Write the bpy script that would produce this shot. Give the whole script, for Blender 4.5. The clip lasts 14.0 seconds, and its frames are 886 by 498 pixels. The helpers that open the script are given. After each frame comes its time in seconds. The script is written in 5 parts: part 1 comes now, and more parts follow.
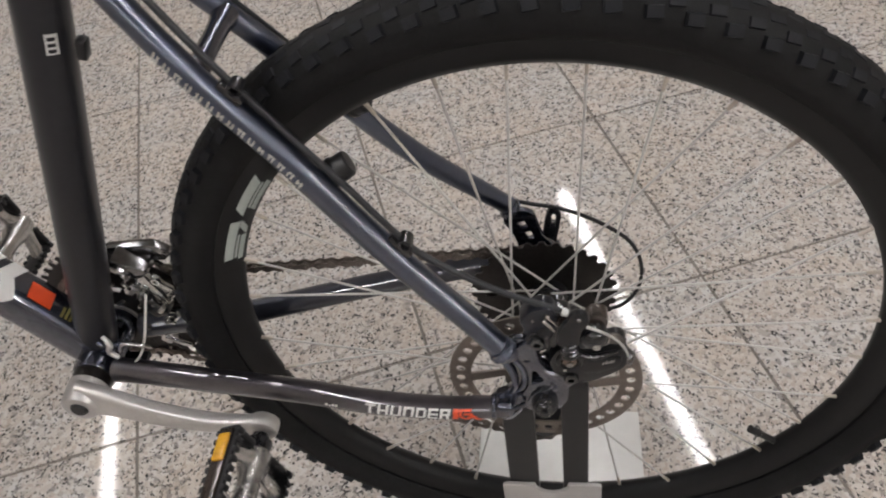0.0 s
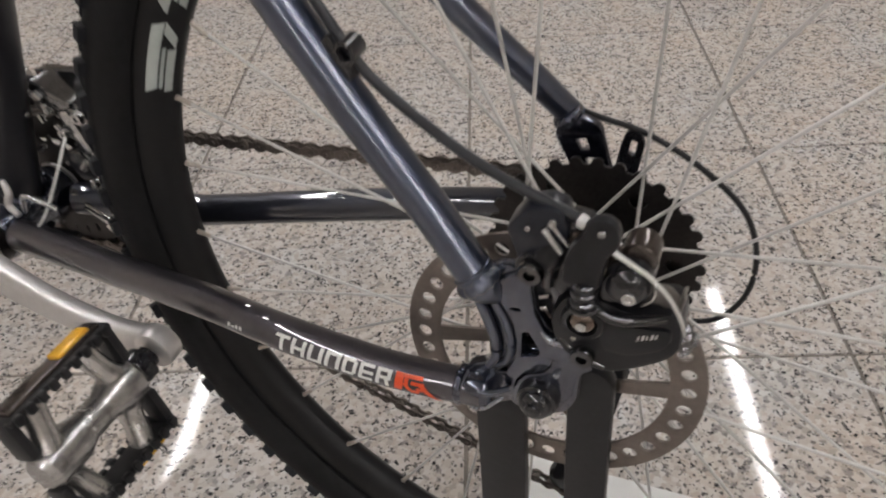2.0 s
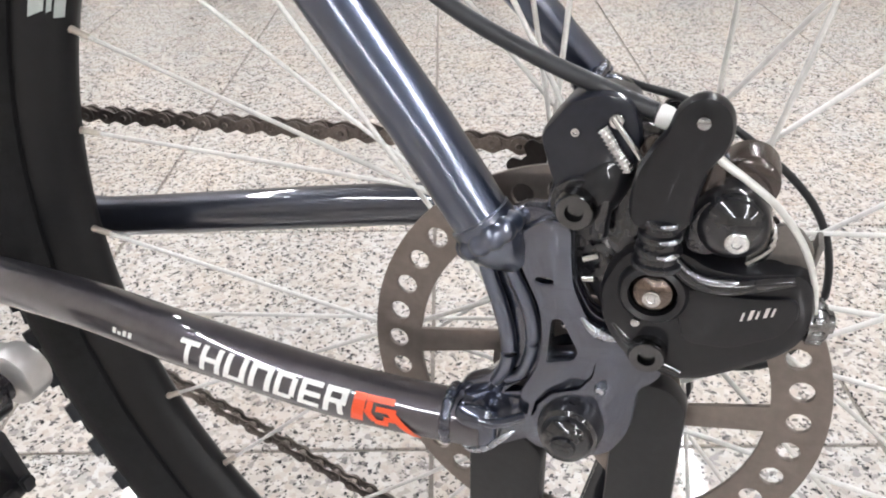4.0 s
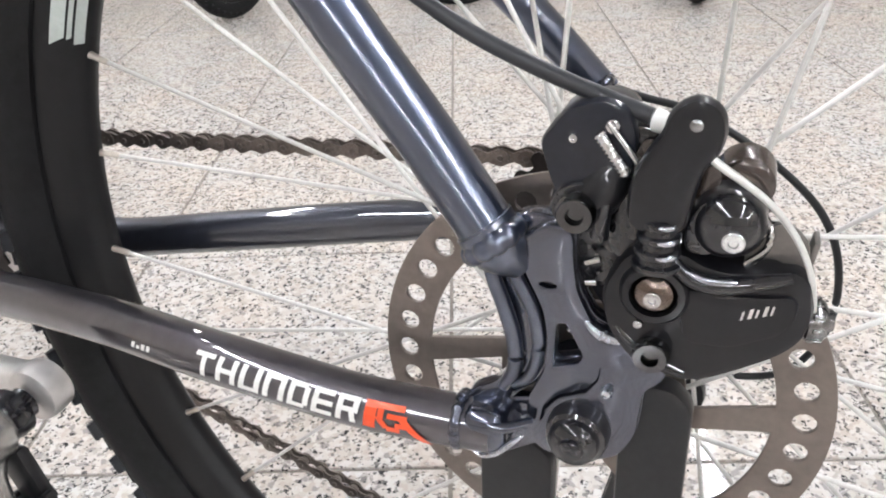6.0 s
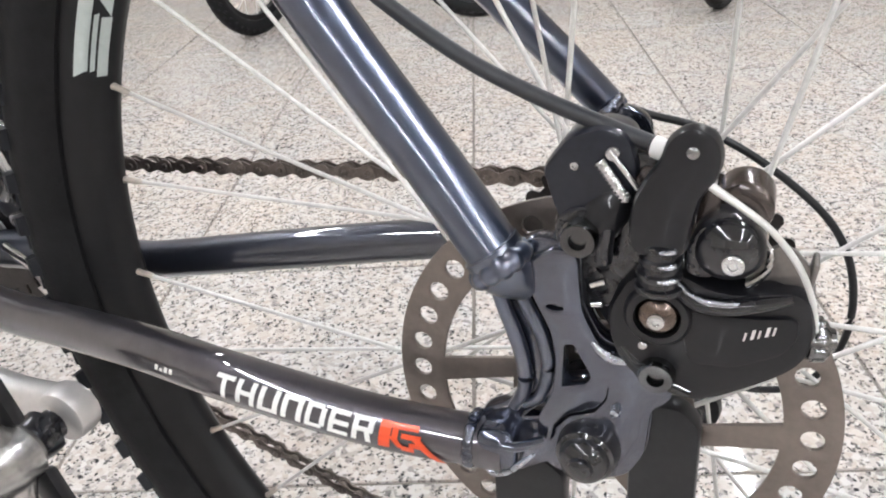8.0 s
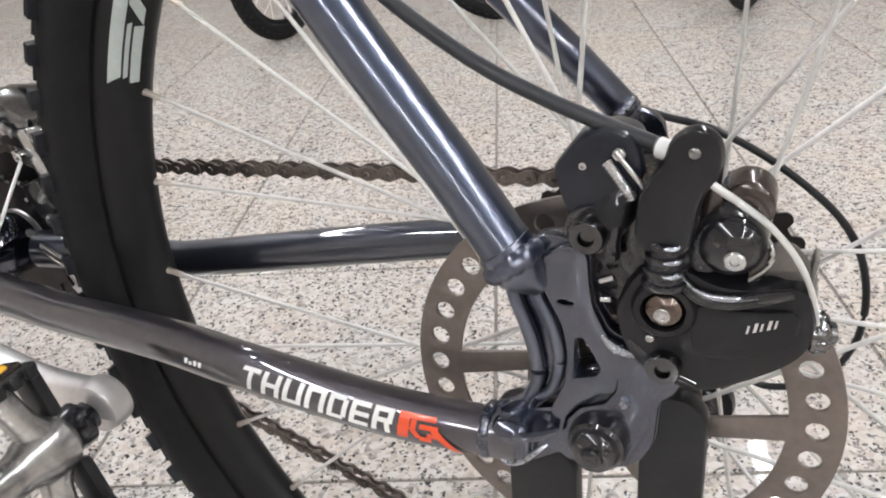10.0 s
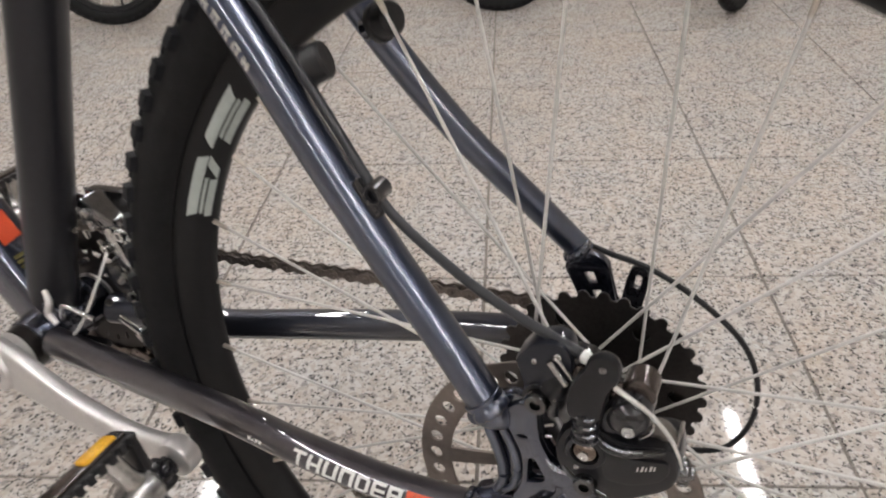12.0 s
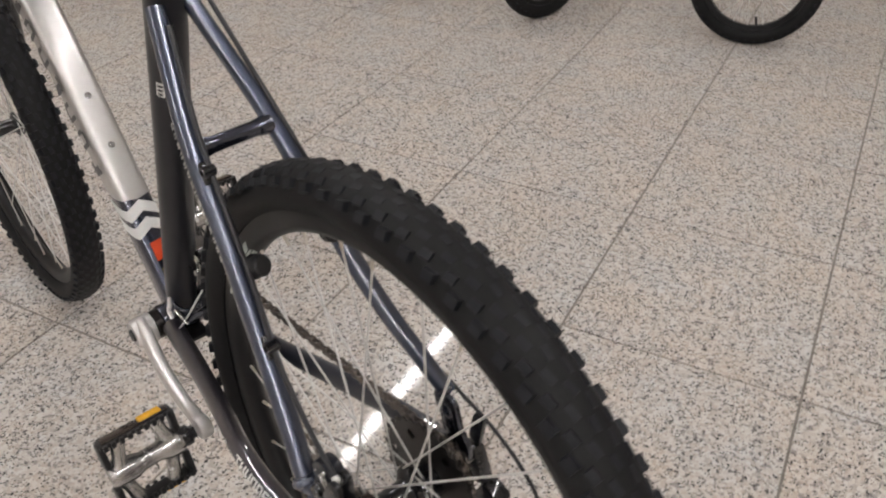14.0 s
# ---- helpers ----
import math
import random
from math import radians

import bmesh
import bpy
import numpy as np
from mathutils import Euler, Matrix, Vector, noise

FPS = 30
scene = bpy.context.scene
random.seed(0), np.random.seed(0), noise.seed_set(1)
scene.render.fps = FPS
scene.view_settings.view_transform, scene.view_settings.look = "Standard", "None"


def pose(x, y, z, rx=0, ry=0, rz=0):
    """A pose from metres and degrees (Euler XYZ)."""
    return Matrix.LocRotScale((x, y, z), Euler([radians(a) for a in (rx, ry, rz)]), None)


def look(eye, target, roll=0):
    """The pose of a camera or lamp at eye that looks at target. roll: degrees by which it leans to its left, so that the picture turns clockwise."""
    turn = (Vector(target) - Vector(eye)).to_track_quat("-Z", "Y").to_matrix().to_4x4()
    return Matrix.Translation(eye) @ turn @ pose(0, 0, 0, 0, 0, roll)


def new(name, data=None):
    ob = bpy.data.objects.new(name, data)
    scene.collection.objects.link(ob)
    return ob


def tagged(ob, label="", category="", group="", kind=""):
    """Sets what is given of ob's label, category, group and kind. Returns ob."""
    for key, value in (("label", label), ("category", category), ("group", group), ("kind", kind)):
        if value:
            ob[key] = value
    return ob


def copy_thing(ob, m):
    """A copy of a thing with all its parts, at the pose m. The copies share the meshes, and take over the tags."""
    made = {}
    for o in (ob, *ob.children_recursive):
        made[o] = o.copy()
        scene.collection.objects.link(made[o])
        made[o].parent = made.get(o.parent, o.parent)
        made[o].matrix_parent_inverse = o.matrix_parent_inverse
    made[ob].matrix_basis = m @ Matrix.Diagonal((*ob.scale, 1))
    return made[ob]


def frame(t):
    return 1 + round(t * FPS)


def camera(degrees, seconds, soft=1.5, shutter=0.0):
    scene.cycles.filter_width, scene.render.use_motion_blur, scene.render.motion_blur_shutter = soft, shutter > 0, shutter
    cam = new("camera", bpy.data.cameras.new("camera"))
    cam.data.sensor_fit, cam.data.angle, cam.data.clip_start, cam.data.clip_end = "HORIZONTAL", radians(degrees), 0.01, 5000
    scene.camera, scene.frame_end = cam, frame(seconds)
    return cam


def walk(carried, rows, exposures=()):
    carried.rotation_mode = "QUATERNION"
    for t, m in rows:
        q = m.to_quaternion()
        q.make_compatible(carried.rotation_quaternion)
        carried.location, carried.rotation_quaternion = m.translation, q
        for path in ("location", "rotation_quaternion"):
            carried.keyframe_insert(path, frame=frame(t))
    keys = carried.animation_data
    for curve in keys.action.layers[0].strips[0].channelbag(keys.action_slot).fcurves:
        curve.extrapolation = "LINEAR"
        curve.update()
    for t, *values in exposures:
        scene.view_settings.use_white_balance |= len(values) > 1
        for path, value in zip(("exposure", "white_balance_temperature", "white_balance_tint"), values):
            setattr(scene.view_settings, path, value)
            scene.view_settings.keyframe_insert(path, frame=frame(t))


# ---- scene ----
cam = camera(56.3, 14.0, soft=2.0, shutter=0.4)
PATH = [
    (0, (0.0172, -0.4753, 0.9491), (-0.2732, 0.9054, -0.4684), -9.83),
    (0.5, (0.1041, -0.4250, 0.9371), (-0.3155, 0.8790, -0.5202), -10.93),
    (1, (0.1933, -0.4233, 0.9015), (-0.3469, 0.8294, -0.5609), -9.21),
    (1.5, (0.1364, -0.3920, 0.8022), (-0.4964, 1.0049, -0.4816), -7.44),
    (2, (0.0768, -0.3580, 0.6886), (-0.5739, 1.0620, -0.5606), -5.07),
    (2.5, (0.0404, -0.3111, 0.6062), (-0.5172, 1.2174, -0.5568), -1.39),
    (5, (0.0303, -0.2971, 0.5544), (-0.5913, 1.3282, -0.4315), -1.53),
    (5.5, (0.0354, -0.3049, 0.5547), (-0.5958, 1.3267, -0.4144), -2.19),
    (6, (0.0383, -0.3043, 0.5562), (-0.6085, 1.3256, -0.4056), -2.58),
    (6.5, (0.0397, -0.3016, 0.5535), (-0.6208, 1.3310, -0.3944), -3.04),
    (7, (0.0417, -0.2987, 0.5503), (-0.6276, 1.3357, -0.3883), -3.44),
    (7.5, (0.0416, -0.3053, 0.5532), (-0.6429, 1.3306, -0.3717), -3.74),
    (8, (0.0454, -0.3057, 0.5637), (-0.6630, 1.3122, -0.3747), -4.43),
    (8.5, (0.0442, -0.3104, 0.5648), (-0.6787, 1.3062, -0.3647), -4.51),
    (11, (0.0586, -0.3208, 0.5781), (-0.7205, 1.2698, -0.3509), -5.76),
    (11.5, (0.0592, -0.3368, 0.6076), (-0.7002, 1.2635, -0.3211), -4.84),
    (12, (0.0861, -0.3748, 0.7152), (-0.6457, 1.1737, -0.3176), -3.49),
    (12.5, (0.1092, -0.4257, 0.8374), (-0.6363, 1.0460, -0.2932), -3.07),
    (13, (0.2060, -0.4283, 0.9198), (-0.6572, 0.9847, -0.2019), -1.61),
    (13.5, (0.3390, -0.3807, 0.9566), (-0.7758, 0.8284, -0.1815), -2.03),
    (14, (0.3995, -0.3057, 1.0138), (-0.8092, 0.7817, -0.1509), -0.92),
]
EXPOSE = [(0.0, 1.22, 6380, 10), (0.5, 0.97, 6350, 10), (1.0, 1.01, 6450, 10), (1.5, 1.03, 6480, 10), (2.2, 1.35, 6330, 10), (2.7, 1.80, 6230, 9), (4.8, 2.31, 5970, 8), (7.0, 2.35, 5960, 8), (8.7, 2.18, 5990, 8), (10.8, 2.05, 6080, 8), (11.3, 2.06, 6100, 9), (11.8, 1.82, 6300, 10), (12.3, 1.29, 6500, 10), (13.0, 1.33, 6560, 10), (13.5, 1.63, 6360, 10), (14.0, 1.40, 6470, 10)]
walk(cam, [(t, look(eye, target, roll)) for t, eye, target, roll in PATH], EXPOSE)

# ---------------------------------------------------------------- world and light

world = bpy.data.worlds.new("world")
world.use_nodes = True
world.node_tree.nodes["Background"].inputs["Color"].default_value = (0.8, 0.85, 0.9, 1)
world.node_tree.nodes["Background"].inputs["Strength"].default_value = 0.05
scene.world = world

GRID = radians(19.72)                     # the tile joints' turn in plan
E1 = Vector((math.cos(GRID), math.sin(GRID), 0))
E2 = Vector((-math.sin(GRID), math.cos(GRID), 0))
ORIGIN = Vector((-0.4654, 1.0362, 0))       # a crossing of joints
TILE = 0.4233
AXLE = Vector((0, 0, 0.368))              # rear axle
BB = Vector((-0.432, 0, 0.32))            # bottom bracket
R_WHEEL = 0.3385


# ---------------------------------------------------------------- materials
def mat(name, base, rough=0.5, metal=0.0, vary=0.15, scale=40.0, bump=0.0, bump_scale=200.0, coat=0.0, rough_vary=0.08, spec=0.5, fine=6.0, coat_ior=1.5, coat_rough=0.07):
    """A plain surface with two scales of variation in colour and gloss, and a fine relief."""
    m = bpy.data.materials.new(name)
    m.use_nodes = True
    nt = m.node_tree
    b = nt.nodes["Principled BSDF"]
    tc = nt.nodes.new("ShaderNodeTexCoord")
    n1 = nt.nodes.new("ShaderNodeTexNoise")
    n1.inputs["Scale"].default_value, n1.inputs["Detail"].default_value = scale, 6
    n2 = nt.nodes.new("ShaderNodeTexNoise")
    n2.inputs["Scale"].default_value, n2.inputs["Detail"].default_value = scale * fine, 3
    nt.links.new(tc.outputs["Object"], n1.inputs["Vector"])
    nt.links.new(tc.outputs["Object"], n2.inputs["Vector"])
    add = nt.nodes.new("ShaderNodeMath")
    add.operation = "ADD"
    nt.links.new(n1.outputs["Fac"], add.inputs[0])
    nt.links.new(n2.outputs["Fac"], add.inputs[1])
    half = nt.nodes.new("ShaderNodeMath")
    half.operation, half.inputs[1].default_value = "MULTIPLY", 0.5
    nt.links.new(add.outputs[0], half.inputs[0])
    ramp = nt.nodes.new("ShaderNodeValToRGB")
    ramp.color_ramp.elements[0].position, ramp.color_ramp.elements[1].position = 0.3, 0.7
    ramp.color_ramp.elements[0].color = (*[c * (1 - vary) for c in base], 1)
    ramp.color_ramp.elements[1].color = (*[min(1, c * (1 + vary)) for c in base], 1)
    nt.links.new(half.outputs[0], ramp.inputs["Fac"])
    nt.links.new(ramp.outputs["Color"], b.inputs["Base Color"])
    rr = nt.nodes.new("ShaderNodeMapRange")
    rr.inputs["To Min"].default_value, rr.inputs["To Max"].default_value = max(0.02, rough - rough_vary), min(1, rough + rough_vary)
    nt.links.new(half.outputs[0], rr.inputs["Value"])
    nt.links.new(rr.outputs["Result"], b.inputs["Roughness"])
    b.inputs["Metallic"].default_value = metal
    b.inputs["Specular IOR Level"].default_value = spec
    b.inputs["Coat Weight"].default_value = coat
    b.inputs["Coat Roughness"].default_value = coat_rough
    b.inputs["Coat IOR"].default_value = coat_ior
    if bump:
        n3 = nt.nodes.new("ShaderNodeTexNoise")
        n3.inputs["Scale"].default_value, n3.inputs["Detail"].default_value = bump_scale, 4
        nt.links.new(tc.outputs["Object"], n3.inputs["Vector"])
        bp = nt.nodes.new("ShaderNodeBump")
        bp.inputs["Strength"].default_value, bp.inputs["Distance"].default_value = bump, 0.001
        nt.links.new(n3.outputs["Fac"], bp.inputs["Height"])
        nt.links.new(bp.outputs["Normal"], b.inputs["Normal"])
    return m


def granite():
    """Polished pale granite: white and beige crystals with grey and black grains."""
    m = bpy.data.materials.new("polished_granite")
    m.use_nodes = True
    nt = m.node_tree
    b = nt.nodes["Principled BSDF"]
    tc = nt.nodes.new("ShaderNodeTexCoord")
    info = nt.nodes.new("ShaderNodeObjectInfo")
    shift = nt.nodes.new("ShaderNodeVectorMath")
    shift.operation = "MULTIPLY_ADD"
    shift.inputs[1].default_value = (1, 1, 1)
    rnd = nt.nodes.new("ShaderNodeVectorMath")
    rnd.operation = "SCALE"
    rnd.inputs[0].default_value = (37, 53, 19)
    nt.links.new(info.outputs["Random"], rnd.inputs["Scale"])
    nt.links.new(tc.outputs["Object"], shift.inputs[0])
    nt.links.new(rnd.outputs[0], shift.inputs[2])
    # wobble the crystals' edges
    wob = nt.nodes.new("ShaderNodeTexNoise")
    wob.inputs["Scale"].default_value, wob.inputs["Detail"].default_value = 260, 2
    nt.links.new(shift.outputs[0], wob.inputs["Vector"])
    wv = nt.nodes.new("ShaderNodeVectorMath")
    wv.operation = "MULTIPLY_ADD"
    wv.inputs[1].default_value = (0.004, 0.004, 0.004)
    nt.links.new(wob.outputs["Color"], wv.inputs[0])
    nt.links.new(shift.outputs[0], wv.inputs[2])

    def cells(size):
        v = nt.nodes.new("ShaderNodeTexVoronoi")
        v.inputs["Scale"].default_value = 1 / size
        nt.links.new(wv.outputs[0], v.inputs["Vector"])
        s = nt.nodes.new("ShaderNodeSeparateColor")
        nt.links.new(v.outputs["Color"], s.inputs[0])
        return s

    def ramp(source, stops, kind="CONSTANT"):
        r = nt.nodes.new("ShaderNodeValToRGB")
        r.color_ramp.interpolation = kind
        e = r.color_ramp.elements
        while len(e) < len(stops):
            e.new(0.5)
        for k, (p, c) in enumerate(stops):
            e[k].position, e[k].color = p, (*c, 1)
        nt.links.new(source, r.inputs["Fac"])
        return r

    big = cells(0.0058)
    body = ramp(big.outputs[0], [(0.0, (0.575, 0.537, 0.503)), (0.26, (0.625, 0.592, 0.562)), (0.5, (0.535, 0.480, 0.436)), (0.66, (0.655, 0.635, 0.615)), (0.82, (0.475, 0.440, 0.410)), (0.92, (0.36, 0.335, 0.325))])
    small = cells(0.0030)
    clump = nt.nodes.new("ShaderNodeTexNoise")
    clump.inputs["Scale"].default_value, clump.inputs["Detail"].default_value = 110, 3
    nt.links.new(shift.outputs[0], clump.inputs["Vector"])
    cm = nt.nodes.new("ShaderNodeMapRange")
    cm.inputs["From Min"].default_value, cm.inputs["From Max"].default_value = 0.36, 0.64
    cm.inputs["To Min"].default_value, cm.inputs["To Max"].default_value = -0.05, 0.355
    nt.links.new(clump.outputs["Fac"], cm.inputs["Value"])
    less = nt.nodes.new("ShaderNodeMath")
    less.operation = "LESS_THAN"
    nt.links.new(small.outputs[1], less.inputs[0])
    nt.links.new(cm.outputs["Result"], less.inputs[1])
    dark = ramp(small.outputs[2], [(0.0, (0.05, 0.05, 0.052)), (0.35, (0.14, 0.135, 0.135)), (0.7, (0.24, 0.225, 0.215))])
    mix = nt.nodes.new("ShaderNodeMix")
    mix.data_type = "RGBA"
    nt.links.new(less.outputs[0], mix.inputs["Factor"])
    nt.links.new(body.outputs["Color"], mix.inputs["A"])
    nt.links.new(dark.outputs["Color"], mix.inputs["B"])
    # slow warm and cool drifts, different in every tile
    slow = nt.nodes.new("ShaderNodeTexNoise")
    slow.inputs["Scale"].default_value, slow.inputs["Detail"].default_value = 9, 4
    nt.links.new(shift.outputs[0], slow.inputs["Vector"])
    tint = ramp(slow.outputs["Fac"], [(0.3, (1.0, 0.945, 0.895)), (0.7, (0.94, 0.955, 0.975))], "LINEAR")
    mul = nt.nodes.new("ShaderNodeMix")
    mul.data_type, mul.blend_type = "RGBA", "MULTIPLY"
    mul.inputs["Factor"].default_value = 1
    nt.links.new(mix.outputs["Result"], mul.inputs["A"])
    nt.links.new(tint.outputs["Color"], mul.inputs["B"])
    nt.links.new(mul.outputs["Result"], b.inputs["Base Color"])
    b.inputs["Specular IOR Level"].default_value = 0.36
    rr = nt.nodes.new("ShaderNodeMapRange")
    rr.inputs["To Min"].default_value, rr.inputs["To Max"].default_value = 0.025, 0.07
    nt.links.new(slow.outputs["Fac"], rr.inputs["Value"])
    nt.links.new(rr.outputs["Result"], b.inputs["Roughness"])
    bp = nt.nodes.new("ShaderNodeBump")
    bp.inputs["Strength"].default_value, bp.inputs["Distance"].default_value = 0.05, 0.0005
    nt.links.new(small.outputs[0], bp.inputs["Height"])
    nt.links.new(bp.outputs["Normal"], b.inputs["Normal"])
    return m


def glow(name, colour, strength):
    m = bpy.data.materials.new(name)
    m.use_nodes = True
    b = m.node_tree.nodes["Principled BSDF"]
    b.inputs["Base Color"].default_value = (0.8, 0.8, 0.8, 1)
    b.inputs["Emission Color"].default_value = (*colour, 1)
    b.inputs["Emission Strength"].default_value = strength
    return m


GRANITE = granite()
GROUT = mat("grout", (0.21, 0.188, 0.165), 0.85, vary=0.3, scale=30, bump=0.4)
PLASTER = mat("white_plaster", (0.78, 0.76, 0.73), 0.85, vary=0.04, scale=2, bump=0.15)
# greys of the unseen ceiling and walls, set to dim what paint and floor mirror
CEILPAINT = mat("warm_grey_ceiling_paint", (0.34, 0.315, 0.285), 0.8, vary=0.06, scale=2, bump=0.15)
WALLPAINT = mat("stone_grey_wall_paint", (0.48, 0.44, 0.395), 0.8, vary=0.06, scale=2, bump=0.15)
PAINT = mat("dark_navy_gloss_paint", (0.050, 0.058, 0.092), 0.26, metal=0.92, vary=0.10, scale=25, coat=1.0, rough_vary=0.04, coat_ior=1.85, coat_rough=0.05)
# the frame's navy again, lightened: the sheen on stays and ribs is in the colour
NAVY_LIT = mat("navy_paint_lit_copy", (0.060, 0.076, 0.127), 0.30, metal=0.92, vary=0.10, scale=25, coat=1.0, rough_vary=0.03, coat_ior=1.9, coat_rough=0.165)
# the frame's navy again, darkened: the far chain stay's shade is in the colour
NAVY_SHADED = mat("navy_paint_shaded_copy", (0.033, 0.036, 0.051), 0.34, metal=0.6, vary=0.12, scale=25, coat=1.0, rough_vary=0.04, coat_ior=1.8, coat_rough=0.03)
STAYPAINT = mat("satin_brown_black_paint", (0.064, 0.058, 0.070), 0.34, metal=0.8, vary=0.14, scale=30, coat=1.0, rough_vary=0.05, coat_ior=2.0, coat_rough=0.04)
PAINT_MATT = mat("charcoal_paint", (0.018, 0.018, 0.022), 0.36, metal=0.1, vary=0.15, scale=25, coat=0.2, spec=0.3)
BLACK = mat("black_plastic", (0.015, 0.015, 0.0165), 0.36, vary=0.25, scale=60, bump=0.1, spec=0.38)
GLOSS_BLACK = mat("black_enamel", (0.0105, 0.0105, 0.0130), 0.30, vary=0.12, scale=60, coat=1.0, spec=0.12, coat_ior=1.65, rough_vary=0.03, coat_rough=0.05)
RUBBER = mat("black_rubber", (0.0105, 0.0105, 0.0112), 0.6, vary=0.35, scale=30, bump=0.25, bump_scale=500, spec=0.19)
TREAD = mat("tread_rubber", (0.0122, 0.0130, 0.0160), 0.52, vary=0.3, scale=60, bump=0.25, bump_scale=400, spec=0.22)
RIM = mat("black_anodised_rim", (0.009, 0.009, 0.010), 0.42, metal=0.1, vary=0.2, scale=30, spec=0.32)
SPOKE = mat("zinc_spoke", (0.66, 0.65, 0.63), 0.4, metal=0.4, vary=0.15, scale=80)
BRASS = mat("plated_nipple", (0.60, 0.55, 0.49), 0.35, metal=0.8, vary=0.2, scale=80)
ROTOR = mat("brushed_rotor_steel", (0.215, 0.185, 0.165), 0.42, metal=0.75, vary=0.16, scale=50, rough_vary=0.1, bump=0.1, bump_scale=900)
CHAINSTEEL = mat("oiled_brown_chain_steel", (0.17, 0.145, 0.13), 0.34, metal=0.85, vary=0.35, scale=150)
STEEL = mat("polished_steel", (0.56, 0.56, 0.56), 0.2, metal=1.0, vary=0.12, scale=90)
DARKSTEEL = mat("dark_sprocket_steel", (0.035, 0.031, 0.030), 0.32, metal=0.8, vary=0.3, scale=90)
ALLOY = mat("satin_silver_alloy", (0.66, 0.64, 0.63), 0.36, metal=0.7, vary=0.08, scale=40, bump=0.05)
CASTALLOY = mat("cast_pedal_alloy", (0.52, 0.51, 0.50), 0.25, metal=0.9, vary=0.18, scale=60, bump=0.15, bump_scale=300)
SILVER = mat("silver_frame_paint", (0.52, 0.51, 0.50), 0.34, metal=0.85, vary=0.05, scale=20, coat=0.6, rough_vary=0.015)
WHITE = mat("white_decal", (0.72, 0.72, 0.71), 0.35, vary=0.05, scale=50)
MARKGREY = mat("worn_pale_print", (0.45, 0.45, 0.45), 0.4, vary=0.3, scale=150)
MINT = mat("pale_grey_green_decal", (0.42, 0.46, 0.44), 0.4, vary=0.1, scale=60)
RED = mat("orange_red_decal", (0.72, 0.075, 0.018), 0.35, vary=0.08, scale=60, coat=0.4)
OLIVE = mat("dull_yellow_decal", (0.20, 0.17, 0.05), 0.4, vary=0.2, scale=80)
AMBER = mat("amber_reflector", (0.86, 0.43, 0.03), 0.18, vary=0.25, scale=120, bump=0.5, bump_scale=700, coat=0.8)
STANDGREY = mat("grey_enamelled_sheet", (0.40, 0.385, 0.375), 0.42, vary=0.08, scale=15, bump=0.05)
STANDBASE = mat("pale_enamelled_sheet", (0.76, 0.76, 0.75), 0.3, vary=0.06, scale=10)
CABLE = mat("cable_sheath", (0.022, 0.023, 0.027), 0.35, vary=0.15, scale=60)
CLEARWIRE = mat("pale_inner_wire", (0.66, 0.66, 0.64), 0.35, metal=0.3, vary=0.1, scale=200)
BROWN = mat("smoky_brown_cover", (0.060, 0.045, 0.039), 0.24, metal=0.5, vary=0.35, scale=80, coat=0.7, coat_ior=1.6)
CAST = mat("satin_black_casting", (0.0080, 0.0080, 0.0098), 0.40, vary=0.25, scale=70, coat=0.6, spec=0.18, bump=0.08, bump_scale=350, coat_ior=1.45, coat_rough=0.05)
HOUSING = mat("blue_black_casting", (0.011, 0.0125, 0.019), 0.34, vary=0.25, scale=70, coat=0.6, spec=0.2, bump=0.06, bump_scale=350, coat_ior=1.5, coat_rough=0.06)
BRONZE = mat("polished_bronze", (0.155, 0.120, 0.100), 0.22, metal=1.0, vary=0.5, scale=200, coat=0.6)
PRESSED = mat("pressed_grey_steel", (0.20, 0.185, 0.172), 0.38, metal=0.7, vary=0.15, scale=80)
BOLTBLACK = mat("black_oxide_steel", (0.050, 0.050, 0.053), 0.22, metal=1.0, vary=0.35, scale=150, coat=0.9, coat_ior=1.7)
# pale metal that paints the lamps' highlights onto dark edges; no bare metal there
EDGE_HIGHLIGHT = mat("pale_metal_painted_highlight", (0.42, 0.44, 0.50), 0.27, metal=1.0, vary=0.30, scale=70, coat=1.0, coat_ior=1.8)
PRESSED_DARK = mat("blackened_bolt_steel", (0.24, 0.24, 0.245), 0.18, metal=1.0, vary=0.3, scale=120)
LAMP = glow("lit_diffuser", (1.0, 0.97, 0.95), 18.0)


# ---------------------------------------------------------------- mesh helpers
def finish(bm, name, material, parent=None, label="", smooth=True, angle=38):
    me = bpy.data.meshes.new(name)
    bmesh.ops.recalc_face_normals(bm, faces=bm.faces)
    bm.to_mesh(me)
    bm.free()
    for m in material if isinstance(material, (list, tuple)) else [material]:
        me.materials.append(m)
    if smooth:
        me.shade_smooth()
        me.set_sharp_from_angle(angle=radians(angle))
    ob = new(name, me)
    if parent:
        ob.parent = parent
    if label:
        ob["label"] = label
    return ob


def part(name, bm, material, parent, label="", smooth=True, angle=38):
    """One bmesh as one mesh object under a thing or a part."""
    return finish(bm, name, material, parent, label, smooth, angle)


def shared(name, ob, parent, m=None):
    """Another object on the same mesh."""
    c = new(name, ob.data)
    c.parent = parent
    if m is not None:
        c.matrix_basis = m
    return c


